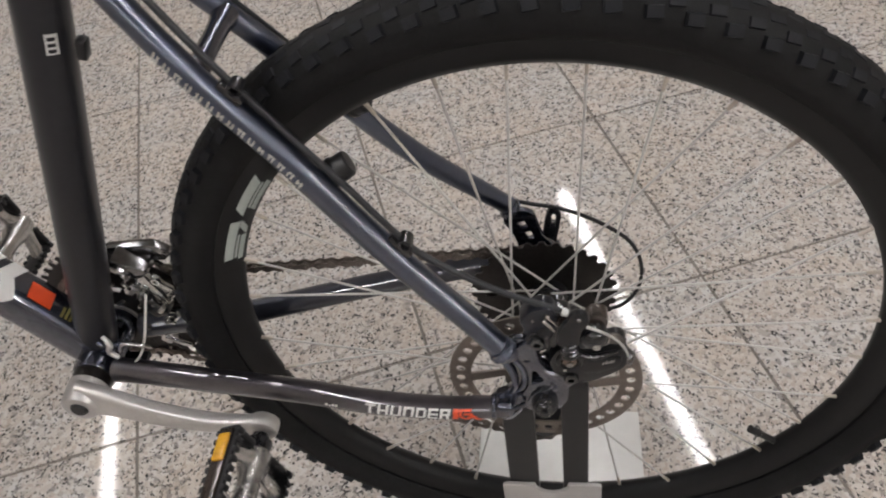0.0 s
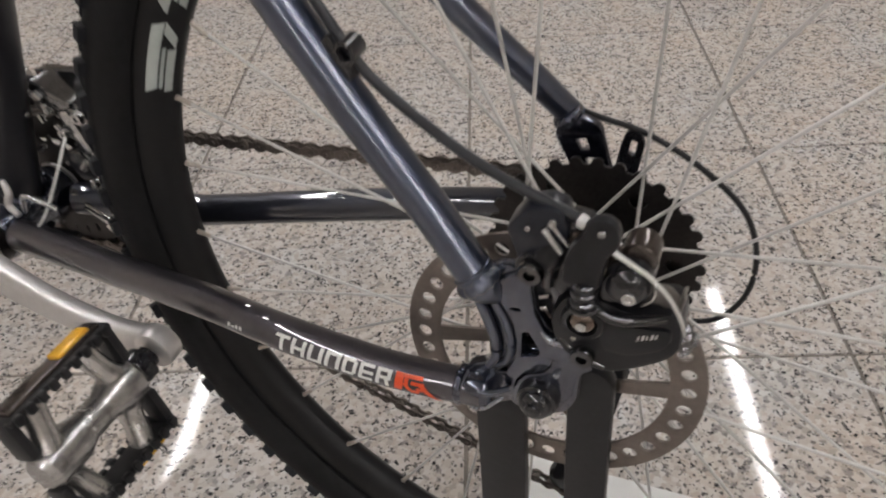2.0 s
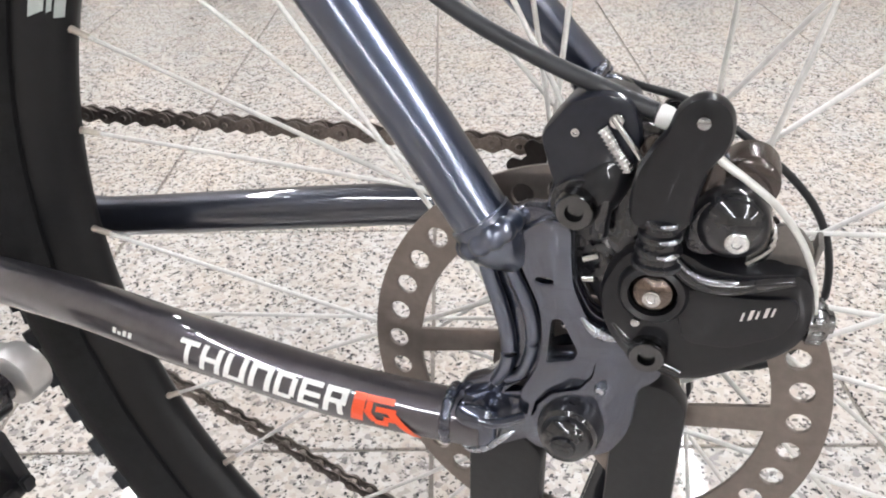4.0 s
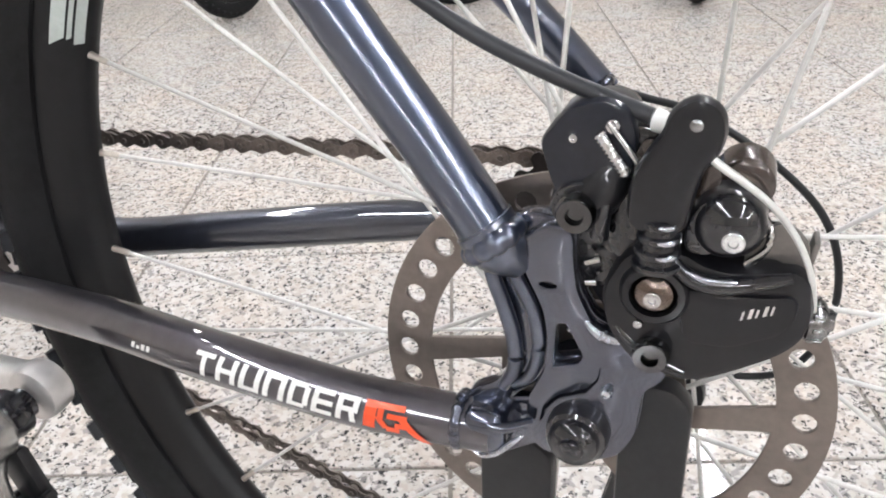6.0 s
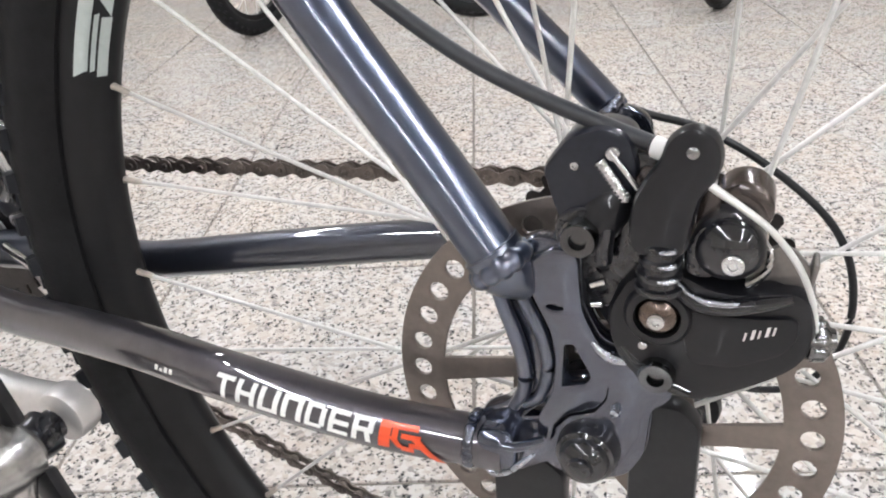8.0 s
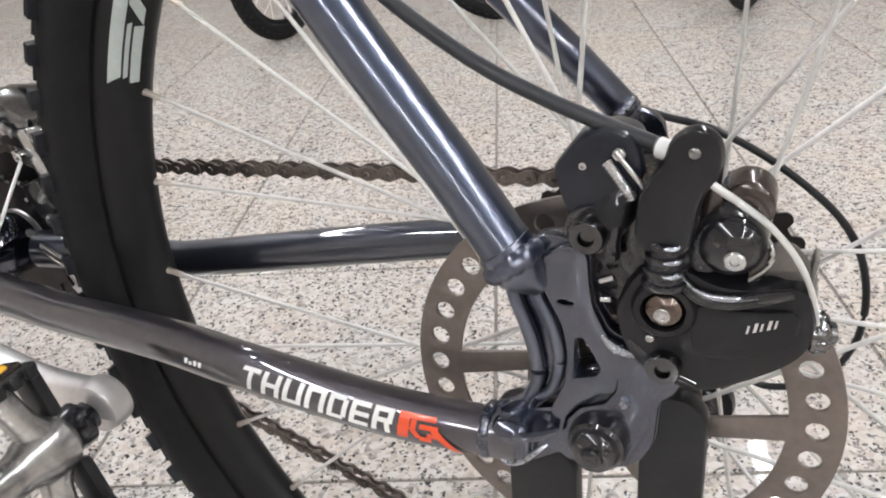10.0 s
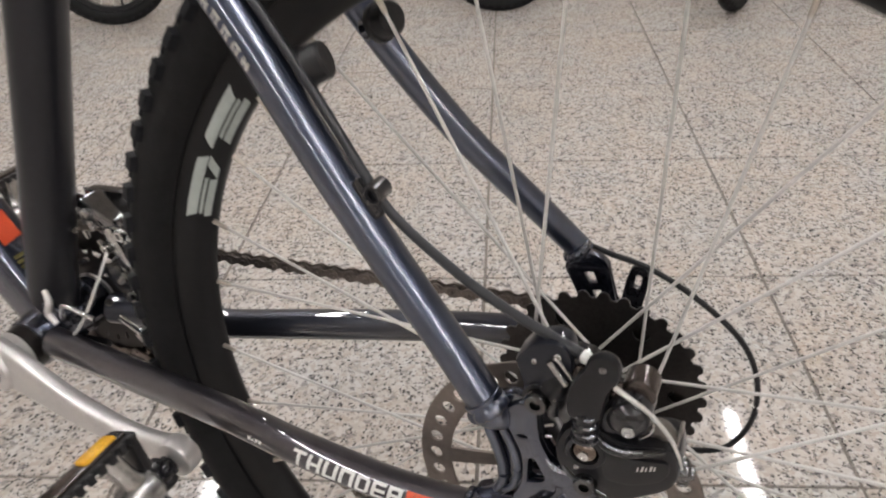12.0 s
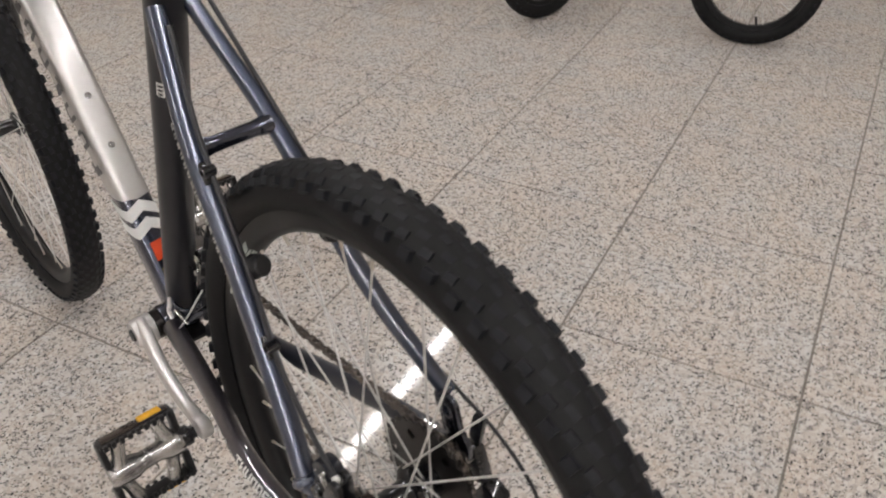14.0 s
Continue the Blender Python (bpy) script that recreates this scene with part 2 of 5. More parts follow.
def catmull(pts, n=8):
    """A smooth line through the points (and any further columns, such as radii)."""
    p = np.array(pts, float)
    p = np.vstack([2 * p[0] - p[1], p, 2 * p[-1] - p[-2]])
    out = []
    for k in range(1, len(p) - 2):
        for t in np.linspace(0, 1, n, endpoint=False):
            a, b, c, d = p[k - 1 : k + 3]
            out.append(0.5 * (2 * b + (c - a) * t + (2 * a - 5 * b + 4 * c - d) * t * t + (3 * b - 3 * c + d - a) * t**3))
    out.append(p[-2])
    return np.array(out)


def tube(path, radius, sides=20, smooth=8, bm=None, flat=1.0, up=(0, 0, 1), caps=True, index=0):
    """A round or flattened tube along a line; radius: one number, or one for each point."""
    bm = bm or bmesh.new()
    r = np.full(len(path), radius, float) if np.isscalar(radius) else np.array(radius, float)
    pr = np.c_[np.array(path, float), r]
    if smooth > 1 and len(path) > 2:
        pr = catmull(pr, smooth)
    rings = []
    for k, row in enumerate(pr):
        t = Vector(pr[min(k + 1, len(pr) - 1)][:3] - pr[max(k - 1, 0)][:3]).normalized()
        a = t.cross(Vector(up))
        a = a.normalized() if a.length > 1e-4 else t.orthogonal().normalized()
        b = a.cross(t)
        rings.append([bm.verts.new(Vector(row[:3]) + float(row[3]) * (math.cos(w) * a * flat + math.sin(w) * b)) for w in np.linspace(0, 2 * math.pi, sides, endpoint=False)])
    for p, q in zip(rings, rings[1:]):
        for k in range(sides):
            f = bm.faces.new((p[k], p[(k + 1) % sides], q[(k + 1) % sides], q[k]))
            f.material_index = index
    if caps:
        bm.faces.new(rings[0][::-1]).material_index = index
        bm.faces.new(rings[-1]).material_index = index
    return bm


def lathe(profile, centre=(0, 0, 0), axis="y", sides=32, bm=None, closed=False, start=0.0, turn=2 * math.pi, index=0):
    """Turns a profile of (radius, along) round an axis."""
    bm = bm or bmesh.new()
    c = Vector(centre)
    full = abs(turn - 2 * math.pi) < 1e-6
    steps = [start + turn * k / sides for k in range(sides if full else sides + 1)]
    rows = []
    for w in steps:
        row = []
        for r, a in profile:
            u, v = r * math.cos(w), r * math.sin(w)
            row.append(bm.verts.new(c + Vector({"y": (u, a, v), "x": (a, u, v), "z": (u, v, a)}[axis])))
        rows.append(row)
    n = len(profile)
    for i in range(len(rows) if full else len(rows) - 1):
        p, q = rows[i], rows[(i + 1) % len(rows)]
        for k in range(n if closed else n - 1):
            f = (p[k], p[(k + 1) % n], q[(k + 1) % n], q[k])
            if len({v.co.to_tuple(7) for v in f}) == 4:
                bm.faces.new(f).material_index = index
            else:
                tri = []
                for v in f:
                    if all((v.co - o.co).length > 1e-7 for o in tri):
                        tri.append(v)
                if len(tri) == 3:
                    bm.faces.new(tri).material_index = index
    return bm


def box(size, centre=(0, 0, 0), bevel=0.0, turn=None, bm=None, index=0, segments=2):
    """A box with rounded edges, added to bm."""
    own = bmesh.new()
    bmesh.ops.create_cube(own, size=1)
    bmesh.ops.scale(own, vec=size, verts=own.verts)
    if bevel:
        bmesh.ops.bevel(own, geom=own.edges[:], offset=bevel, segments=segments, affect="EDGES", profile=0.5)
    m = Matrix.Translation(centre) @ (turn.to_4x4() if turn else Matrix.Identity(4))
    bmesh.ops.transform(own, matrix=m, verts=own.verts)
    return join(own, bm, index)


def join(own, bm=None, index=0):
    """Adds bmesh own to bm."""
    if bm is None:
        for f in own.faces:
            f.material_index = index
        return own
    at = {v: bm.verts.new(v.co) for v in own.verts}
    for f in own.faces:
        g = bm.faces.new([at[v] for v in f.verts])
        g.material_index = index
    own.free()
    return bm


def sheet(outlines, thick, bevel=0.0, m=None, bm=None, index=0, resolution=6):
    """A flat plate with holes in the x-z plane: outlines are closed lines of (x, z), the first the rim."""
    cu = bpy.data.curves.new("sheet", "CURVE")
    cu.dimensions, cu.fill_mode = "2D", "BOTH"
    cu.extrude, cu.bevel_depth, cu.bevel_resolution = max(thick / 2 - bevel, 1e-5), bevel, 1
    for line in outlines:
        s = cu.splines.new("POLY")
        s.points.add(len(line) - 1)
        for pt, (x, z) in zip(s.points, line):
            pt.co = (x, z, 0, 1)
        s.use_cyclic_u = True
    ob = bpy.data.objects.new("sheet", cu)
    me = bpy.data.meshes.new_from_object(ob)
    own = bmesh.new()
    own.from_mesh(me)
    bmesh.ops.remove_doubles(own, verts=own.verts, dist=1e-6)
    bmesh.ops.transform(own, matrix=(m or Matrix.Identity(4)) @ pose(0, 0, 0, 90, 0, 0), verts=own.verts)
    bpy.data.objects.remove(ob)
    bpy.data.curves.remove(cu)
    bpy.data.meshes.remove(me)
    return join(own, bm, index)


def ring_line(r, n=24, cx=0.0, cz=0.0, sx=1.0, sz=1.0, start=0.0):
    return [(cx + sx * r * math.cos(start + 2 * math.pi * k / n), cz + sz * r * math.sin(start + 2 * math.pi * k / n)) for k in range(n)]


def rounded(pts, r=0.15, n=4):
    """A closed outline with its corners cut round."""
    out = []
    c = len(pts)
    for k in range(c):
        a, b, d = Vector(pts[k - 1]), Vector(pts[k]), Vector(pts[(k + 1) % c])
        p, q = b + (a - b).normalized() * min(r, (a - b).length * 0.45), b + (d - b).normalized() * min(r, (d - b).length * 0.45)
        for t in np.linspace(0, 1, n):
            out.append(tuple((1 - t) ** 2 * p + 2 * t * (1 - t) * b + t * t * q))
    return out


def bolt(centre, r, parent, name="bolt", material=None, out=(0, -1, 0), depth=0.004, label=""):
    """A round-headed bolt with a hexagon socket, facing out."""
    h = [(0.0, -depth * 0.6), (r * 0.36, -depth * 0.62), (r * 0.46, -depth), (r * 0.85, -depth), (r, -depth * 0.72), (r, 0.0), (0, 0)]
    own = lathe(h, sides=20)
    q = Vector((0, -1, 0)).rotation_difference(Vector(out)).to_matrix().to_4x4()
    bmesh.ops.transform(own, matrix=Matrix.Translation(centre) @ q, verts=own.verts)
    return part(name, own, material or STEEL, parent, label)


# ---------------------------------------------------------------- the room
def grid_point(u, v, z=0.0):
    return ORIGIN + E1 * u + E2 * v + Vector((0, 0, z))


U0, U1, V0, V1 = -9, 8, -9, 8             # tiles in each direction from the crossing
ROOM = (U0 * TILE, U1 * TILE, (V0 - 11) * TILE, V1 * TILE)
CEILING = 2.75
TURNED = Matrix.Rotation(GRID, 3, "Z")


def room():
    u0, u1, v0, v1 = ROOM
    mid, wide, deep = ((u0 + u1) / 2, (v0 + v1) / 2), u1 - u0, v1 - v0
    floor = finish(box((wide + 0.4, deep + 0.4, 0.10), grid_point(*mid, -0.0525), turn=TURNED), "floor", GROUT, smooth=False)
    tagged(floor, "polished speckled granite tile floor with thin dark joints", "floor", kind="structure")
    # unseen ceiling, added; its grey keeps reflections on the upper faces dark
    c = finish(box((wide + 0.4, deep + 0.4, 0.12), grid_point(*mid, CEILING + 0.06), turn=TURNED), "ceiling", CEILPAINT, smooth=False)
    tagged(c, "unseen warm grey ceiling, added and toned to dim reflections", "ceiling", kind="structure")
    # unseen walls, added to close the room and darken the far floor's reflections
    for name, u, v, su, sv in (("wall_north", mid[0], v1 + 0.1, wide, 0.2), ("wall_south", mid[0], v0 - 0.1, wide, 0.2), ("wall_east", u1 + 0.1, mid[1], 0.2, deep), ("wall_west", u0 - 0.1, mid[1], 0.2, deep)):
        w = finish(box((su, sv, CEILING), grid_point(u, v, CEILING / 2), turn=TURNED), name, WALLPAINT, smooth=False)
        tagged(w, "unseen stone-grey wall, added and toned to dim reflections", "wall", kind="structure")
    return floor


FLOOR = room()


def batten():
    """A slim ceiling lamp with a lit diffuser; its length runs along local y."""
    lamp = tagged(new("ceiling_lamp"), "slim white ceiling batten lamp with a lit diffuser", "lamp", "ceiling battens")
    part("housing", box((0.085, 2.46, 0.035), (0, 0, 0.0175), 0.004), PLASTER, lamp, "white metal housing")
    part("diffuser", box((0.062, 2.40, 0.022), (0, 0, -0.0115), 0.008), LAMP, lamp, "lit white diffuser")
    return lamp


LAMP_Z = 2.5
LAMP_TURN = Matrix.Rotation(radians(18.4), 3, "Z")
LAMP_TOP = Vector((0.0, 3.375, LAMP_Z))    # far end of the row beside the bicycle


def lamps():
    first = batten()
    spots = [(0, -1.23), (-2.73, -1.23), (0, -3.95), (-2.73, -3.95), (2.3, -1.23), (2.3, -3.95), (-2.73, -6.6), (0, -6.6), (2.3, -6.6), (-2.73, -9.0), (0, -9.0), (2.3, -9.0)]
    for k, (u, v) in enumerate(spots):
        p = LAMP_TOP + LAMP_TURN @ Vector((u, v, 0))
        m = Matrix.Translation(p) @ LAMP_TURN.to_4x4()
        if k == 0:
            first.matrix_basis = m
            one = first
        else:
            one = copy_thing(first, m)
        for y in (0.9, -0.9):
            part("suspension_rod", box((0.008, 0.008, CEILING - LAMP_Z - 0.035), (0, y, 0.035 + (CEILING - LAMP_Z - 0.035) / 2), 0.002), STEEL, one)



lamps()


# ---------------------------------------------------------------- the bicycle
bike = tagged(new("bicycle"), "dark navy hardtail mountain bicycle held upright by a rear stand", "bicycle")


def along(line, s):
    """The point and direction at the length s along a smooth line."""
    d = np.r_[0, np.cumsum(np.linalg.norm(np.diff(line, axis=0), axis=1))]
    p = Vector([np.interp(s, d, line[:, k]) for k in range(3)])
    q = Vector([np.interp(s + 1e-3, d, line[:, k]) for k in range(3)])
    o = Vector([np.interp(s - 1e-3, d, line[:, k]) for k in range(3)])
    return p, (q - o).normalized()


def wrap(bm, line, radius, start, lift=0.0004, side=(0, -1, 0), turn=0.0):
    """Lays a flat drawing (x along, y up) round a tube, facing side."""
    for v in bm.verts:
        p, t = along(line, start + v.co.x)
        out = (Vector(side) - t * t.dot(Vector(side))).normalized()
        up = t.cross(out) if t.cross(out).z > 0 else out.cross(t)
        w = v.co.y / radius + turn
        v.co = p + (radius + lift + v.co.z) * (math.cos(w) * out + math.sin(w) * up)
    return bm


def flat_bars(bars):
    """Flat slanted blocks: (x, y, width, height, slant)."""
    own = bmesh.new()
    for x, y, w, h, s in bars:
        rows = []
        for k in range(5):
            f = k / 4
            rows.append([own.verts.new((x + w * j / 4 + s * h * f, y + h * f, 0)) for j in range(5)])
        for a, b in zip(rows, rows[1:]):
            for j in range(4):
                own.faces.new((a[j], a[j + 1], b[j + 1], b[j]))
    return own


# ---- frame tubes
SEAT_FOOT, SEAT_TOP = BB + Vector((-0.008, 0, 0)), Vector((-0.231, 0, 0.95))
seat_tube = part("seat_tube", tube([SEAT_FOOT, SEAT_TOP], 0.0193, 28, 1), PAINT_MATT, bike, "dark charcoal painted seat tube")
DOWN = catmull([(-0.428, 0, 0.314), (-0.486, 0, 0.402), (-0.568, 0, 0.522), (-0.666, 0, 0.662), (-0.836, 0, 0.852)], 10)
DOWN_R = 0.0212


def squared(w, p=3.4):
    """How far a rounded-square section reaches in the direction w, for a half width of one."""
    return (abs(math.cos(w)) ** p + abs(math.sin(w)) ** p) ** (-1 / p)


def down_frame(s):
    """Point, direction and upward normal of the down tube at the length s."""
    p, t = along(DOWN, s)
    b = t.cross(Vector((0, 1, 0)))
    return p, t, b if b.z > 0 else -b


def shell(s0, s1, chevron=0.0, sides=48, lift=0.0, dip=0.35):
    """A sleeve of the down tube from s0 to s1; chevron: how far its ends point down along the two upper edges."""
    own = bmesh.new()
    rows = []
    for f in np.linspace(0, 1, 6 if s1 - s0 < 0.1 else 30):
        row = []
        for k in range(sides):
            deg = 360 * k / sides
            near = min(abs(deg - 135), abs(deg - 225))
            peak = 1 - dip * near / 45 if 135 < deg < 225 else max(0, 1 - near / 90)
            p, t, b = down_frame(s0 + (s1 - s0) * f + chevron * peak)
            w = radians(deg)
            r = DOWN_R * squared(w) + lift
            row.append(own.verts.new(p + r * (math.sin(w) * Vector((0, 1, 0)) - math.cos(w) * b)))
        rows.append(row)
    for p, q in zip(rows, rows[1:]):
        for k in range(sides):
            own.faces.new((p[k], p[(k + 1) % sides], q[(k + 1) % sides], q[k]))
    return own


def on_top(bm, s):
    """Lays a flat drawing (x along, y across) on the upper face of the down tube."""
    p, t, b = down_frame(s)
    for v in bm.verts:
        v.co = p + t * v.co.x + Vector((0, 1, 0)) * v.co.y + b * (DOWN_R + 0.0007)
    return bm


down_tube = part("down_tube", shell(0.0, 0.66), PAINT, bike, "squared navy down tube ending in silver")
part("silver_panel", shell(0.188, 0.64, -0.024, lift=0.0005, dip=-0.15), SILVER, down_tube, "silver painted upper length")
part("stripe", shell(0.139, 0.154, -0.027, lift=0.0006), WHITE, down_tube, "white chevron stripe")
part("stripe", shell(0.162, 0.177, -0.027, lift=0.0006), WHITE, down_tube, "white chevron stripe")
part("badge", on_top(flat_bars([(0.0, -0.0105, 0.024, 0.018, 0.1)]), 0.080), RED, down_tube, "orange-red square badge")
for k, (x, h) in enumerate(((0.0, 0.014), (0.0045, 0.016), (0.009, 0.011))):
    part("small_print", on_top(flat_bars([(x, -0.0105, 0.0028, h, 0)]), 0.058), OLIVE, down_tube, "dull yellow small print")
# large maker's mark on the side face, as plain dark blocks
for k in range(8):
    for x0, dx, z0, dz in ((0.0, 0.006, -0.013, 0.026), (0.006, 0.014, 0.007 if k % 2 else -0.013, 0.006), (0.018 if k % 3 else 0.006, 0.006, -0.010, 0.018)):
        own = flat_bars([(x0, z0, dx, dz, 0.0)])
        p, t, b = down_frame(0.205 + 0.036 * k)
        for v in own.verts:
            v.co = p + t * v.co.x + b * v.co.y + Vector((0, -(DOWN_R + 0.0011), 0))
        part("mark", own, PAINT_MATT, down_tube, "dark printed block", smooth=False)
for s in (0.233, 0.298):
    p, t, out = down_frame(s)
    bolt(p + out * (DOWN_R - 0.0002), 0.0042, down_tube, "bottle_boss", STEEL, out, 0.0028)

shell_bm = lathe([(0.0, -0.036), (0.016, -0.036), (0.0205, -0.0345), (0.0215, -0.032), (0.0215, 0.032), (0.0205, 0.036), (0, 0.036)], BB, sides=32)
bb_shell = part("bottom_bracket_shell", shell_bm, PAINT, bike, "navy bottom bracket shell with weld beads")
part("bearing_cup", lathe([(0.0, -0.047), (0.012, -0.047), (0.0185, -0.045), (0.0195, -0.0355), (0.0, -0.0355)], BB, sides=24), DARKSTEEL, bb_shell)
beads = bmesh.new()
for k in range(26):
    w = 2 * math.pi * k / 26
    p = Vector((-0.415, 0, 0.3475)) + 0.0175 * (math.cos(w) * Vector((0.95, 0, -0.31)) + math.sin(w) * Vector((0, 1, 0)))
    bmesh.ops.create_icosphere(beads, subdivisions=2, radius=0.0036, matrix=Matrix.Translation(p))
part("weld_bead", beads, PAINT, bb_shell, "rippled weld", angle=80)["kind"] = "stuff"

STAY_L = [(-0.026, -0.0830, 0.430), (-0.057, -0.0735, 0.466), (-0.093, -0.0630, 0.507), (-0.130, -0.0540, 0.553), (-0.166, -0.0470, 0.601), (-0.216, -0.0385, 0.668), (-0.281, -0.0165, 0.760)]
STAY_R = [(x, -y, z) for x, y, z in STAY_L]
stay_radii = [0.0096, 0.0101, 0.0105, 0.0106, 0.0103, 0.0098, 0.0090]
stay_left = part("seat_stay", tube(STAY_L, stay_radii, 24, 10), NAVY_LIT, bike, "glossy navy seat stay")
stay_right = part("seat_stay", tube(STAY_R, [0.9 * q for q in stay_radii], 24, 10), NAVY_LIT, bike, "glossy navy seat stay")
LINE_L, LINE_R = catmull(STAY_L, 10), catmull(STAY_R, 10)
part("seat_stay_bridge", tube([(-0.2085, -0.037, 0.6575), (-0.2085, -0.026, 0.6575), (-0.2085, -0.018, 0.6575), (-0.2085, 0.018, 0.6575), (-0.2085, 0.026, 0.6575), (-0.2085, 0.037, 0.6575)], [0.0105, 0.0088, 0.0078, 0.0078, 0.0088, 0.0105], 20, 4), PAINT, bike, "navy bridge between the stays")

CHAIN_L = [(-0.030, -0.0835, 0.3575), (-0.085, -0.0855, 0.3585), (-0.148, -0.082, 0.362), (-0.218, -0.066, 0.356), (-0.305, -0.0475, 0.3435), (-0.405, -0.030, 0.3255)]
CHAIN_R = [(-0.030, 0.078, 0.366), (-0.100, 0.073, 0.357), (-0.170, 0.066, 0.346), (-0.240, 0.057, 0.335), (-0.315, 0.046, 0.325), (-0.405, 0.030, 0.319)]
chain_radii = [0.0098, 0.0103, 0.0107, 0.011, 0.0115, 0.0125]
cs_left = part("chain_stay", tube(CHAIN_L, chain_radii, 26, 10), STAYPAINT, bike, "satin dark curved chain stay with white lettering")
cs_right = part("chain_stay", tube(CHAIN_R, [0.0105, 0.0115, 0.012, 0.012, 0.0122, 0.013], 26, 10), NAVY_SHADED, bike, "glossy navy chain stay behind the wheel, shade in its paint")
LINE_C = catmull(CHAIN_L[::-1], 10)        # runs from front to back, as the lettering does
LEN_C = float(np.linalg.norm(np.diff(LINE_C, axis=0), axis=1).sum())
WORD_0, WORD_1 = LEN_C - 0.1192, LEN_C - 0.0478


def glyph(letter, x, w, h, up, bar):
    """The strokes of one square-cut letter: uprights up wide, bars bar high."""
    left, right = (x, 0, up, h, SLANT), (x + w - up, 0, up, h, SLANT)
    rows = {"top": (x, h - bar, w, bar, SLANT), "mid": (x, (h - bar) / 2, w, bar, SLANT), "low": (x, 0, w, bar, SLANT)}

    def put(row):
        bx, by, bw, bh, slant = rows[row]
        return (bx + slant * by, by, bw, bh, slant)

    if letter == "T":
        return [put("top"), (x + (w - up) / 2, 0, up, h - bar, SLANT)]
    if letter == "H":
        return [left, right, put("mid")]
    if letter == "U":
        return [left, right, put("low")]
    if letter == "N":
        return [left, right, put("top")]
    if letter == "D":
        return [left, (x + w - up + SLANT * bar * 0.7, bar * 0.7, up, h - 1.4 * bar, SLANT), (x, 0, w - up * 0.6, bar, SLANT), (x + SLANT * (h - bar), h - bar, w - up * 0.6, bar, SLANT)]
    if letter == "E":
        return [left, put("top"), put("mid"), put("low")]
    return [left, put("top"), put("mid"), (x + w - up + SLANT * h / 2, h / 2, up, h / 2, SLANT), (x + w - up * 1.1, 0, up, h / 2, -0.10)]


SLANT = 0.14
STEP = (WORD_1 - WORD_0) / 7
for k, letter in enumerate("THUNDER"):
    # the strokes of one letter overlap: each lies a hair above the one before
    for j, stroke in enumerate(glyph(letter, STEP * k, STEP * 0.84, 0.0101, 0.0022, 0.0019)):
        own = flat_bars([stroke])
        bmesh.ops.translate(own, vec=(0, -0.0057, 0.00003 * j), verts=own.verts)
        part("lettering", wrap(own, LINE_C, 0.0104, WORD_0, turn=0.42), WHITE, cs_left, "white printed letter stroke", smooth=False)
EMBLEM = [(0.0, -0.0072, 0.0054, 0.0128, 0.1), (0.0066, 0.0028, 0.0124, 0.0027, 0.1), (0.0066, -0.0022, 0.0028, 0.0049, 0.1), (0.0096, -0.0060, 0.0034, 0.0050, -0.85), (0.0112, -0.0010, 0.0090, 0.0023, 0.1), (0.0110, -0.0072, 0.0060, 0.0026, 0.1), (0.0150, -0.0046, 0.0050, 0.0022, 0.1), (0.0270, -0.0110, 0.0046, 0.0110, -1.05)]
for j, stroke in enumerate(EMBLEM):
    own = flat_bars([tuple(0.84 * v for v in stroke[:4]) + stroke[4:]])
    bmesh.ops.translate(own, vec=(0, 0, 0.00003 * j), verts=own.verts)
    part("emblem", wrap(own, LINE_C, 0.0102, WORD_1 + 0.0008, turn=0.40), RED, cs_left, "orange-red angular emblem block", smooth=False)
# small pale maker's mark ahead of the word, as plain blocks
for k in range(4):
    part("mark", wrap(flat_bars([(0.0030 * k, 0.0, 0.0020, 0.0026 if k != 1 else 0.0016, 0.3)]), LINE_C, 0.0106, WORD_0 - 0.034, turn=0.10), WHITE, cs_left, "worn white block", smooth=False)

# unreadable maker's mark on the upper seat stay, as plain blocks
random.seed(21)
for k in range(15):
    x, strokes = 0.0086 * k, []
    for j in range(2):
        strokes.append((x + 0.0032 * j, -0.0026 + random.uniform(0, 0.0008), 0.0016, random.uniform(0.0040, 0.0052), 0.3))
    strokes.append((x + random.uniform(0, 0.001), random.choice((-0.0026, -0.0004, 0.0014)), random.uniform(0.004, 0.0060), 0.0014, 0.0))
    part("mark", wrap(flat_bars(strokes), LINE_L, 0.0110, 0.196, side=(-0.14, -0.96, 0.10)), MARKGREY, stay_left, "worn pale grey block", smooth=False)


def stay_bits(line, parent, y):
    """The capped brake boss and the cable clip of a seat stay; y: the side, -1 or 1."""
    base = Vector((-0.143, y * 0.0440, 0.5700))
    out = Vector((0.86, -y * 0.28, 0.40)).normalized()
    q = Vector((0, 0, 1)).rotation_difference(out).to_matrix().to_4x4()
    b = lathe([(0.0, 0.0), (0.0065, 0.0), (0.0062, 0.010), (0.0, 0.010)], axis="z", sides=18)
    bmesh.ops.transform(b, matrix=Matrix.Translation(base) @ q, verts=b.verts)
    boss = part("brake_boss", b, PAINT, parent, "stub with a black rubber cap")
    c = lathe([(0.0, 0.0095), (0.0092, 0.0095), (0.0108, 0.0105), (0.0108, 0.0135), (0.0096, 0.0150), (0.0096, 0.0235), (0.0082, 0.0250), (0.0, 0.0252)], axis="z", sides=20)
    bmesh.ops.transform(c, matrix=Matrix.Translation(base) @ q, verts=c.verts)
    part("cap", c, BLACK, boss, "black rubber cap")


stay_bits(LINE_L, stay_left, -1)
stay_bits(LINE_R, stay_right, 1)
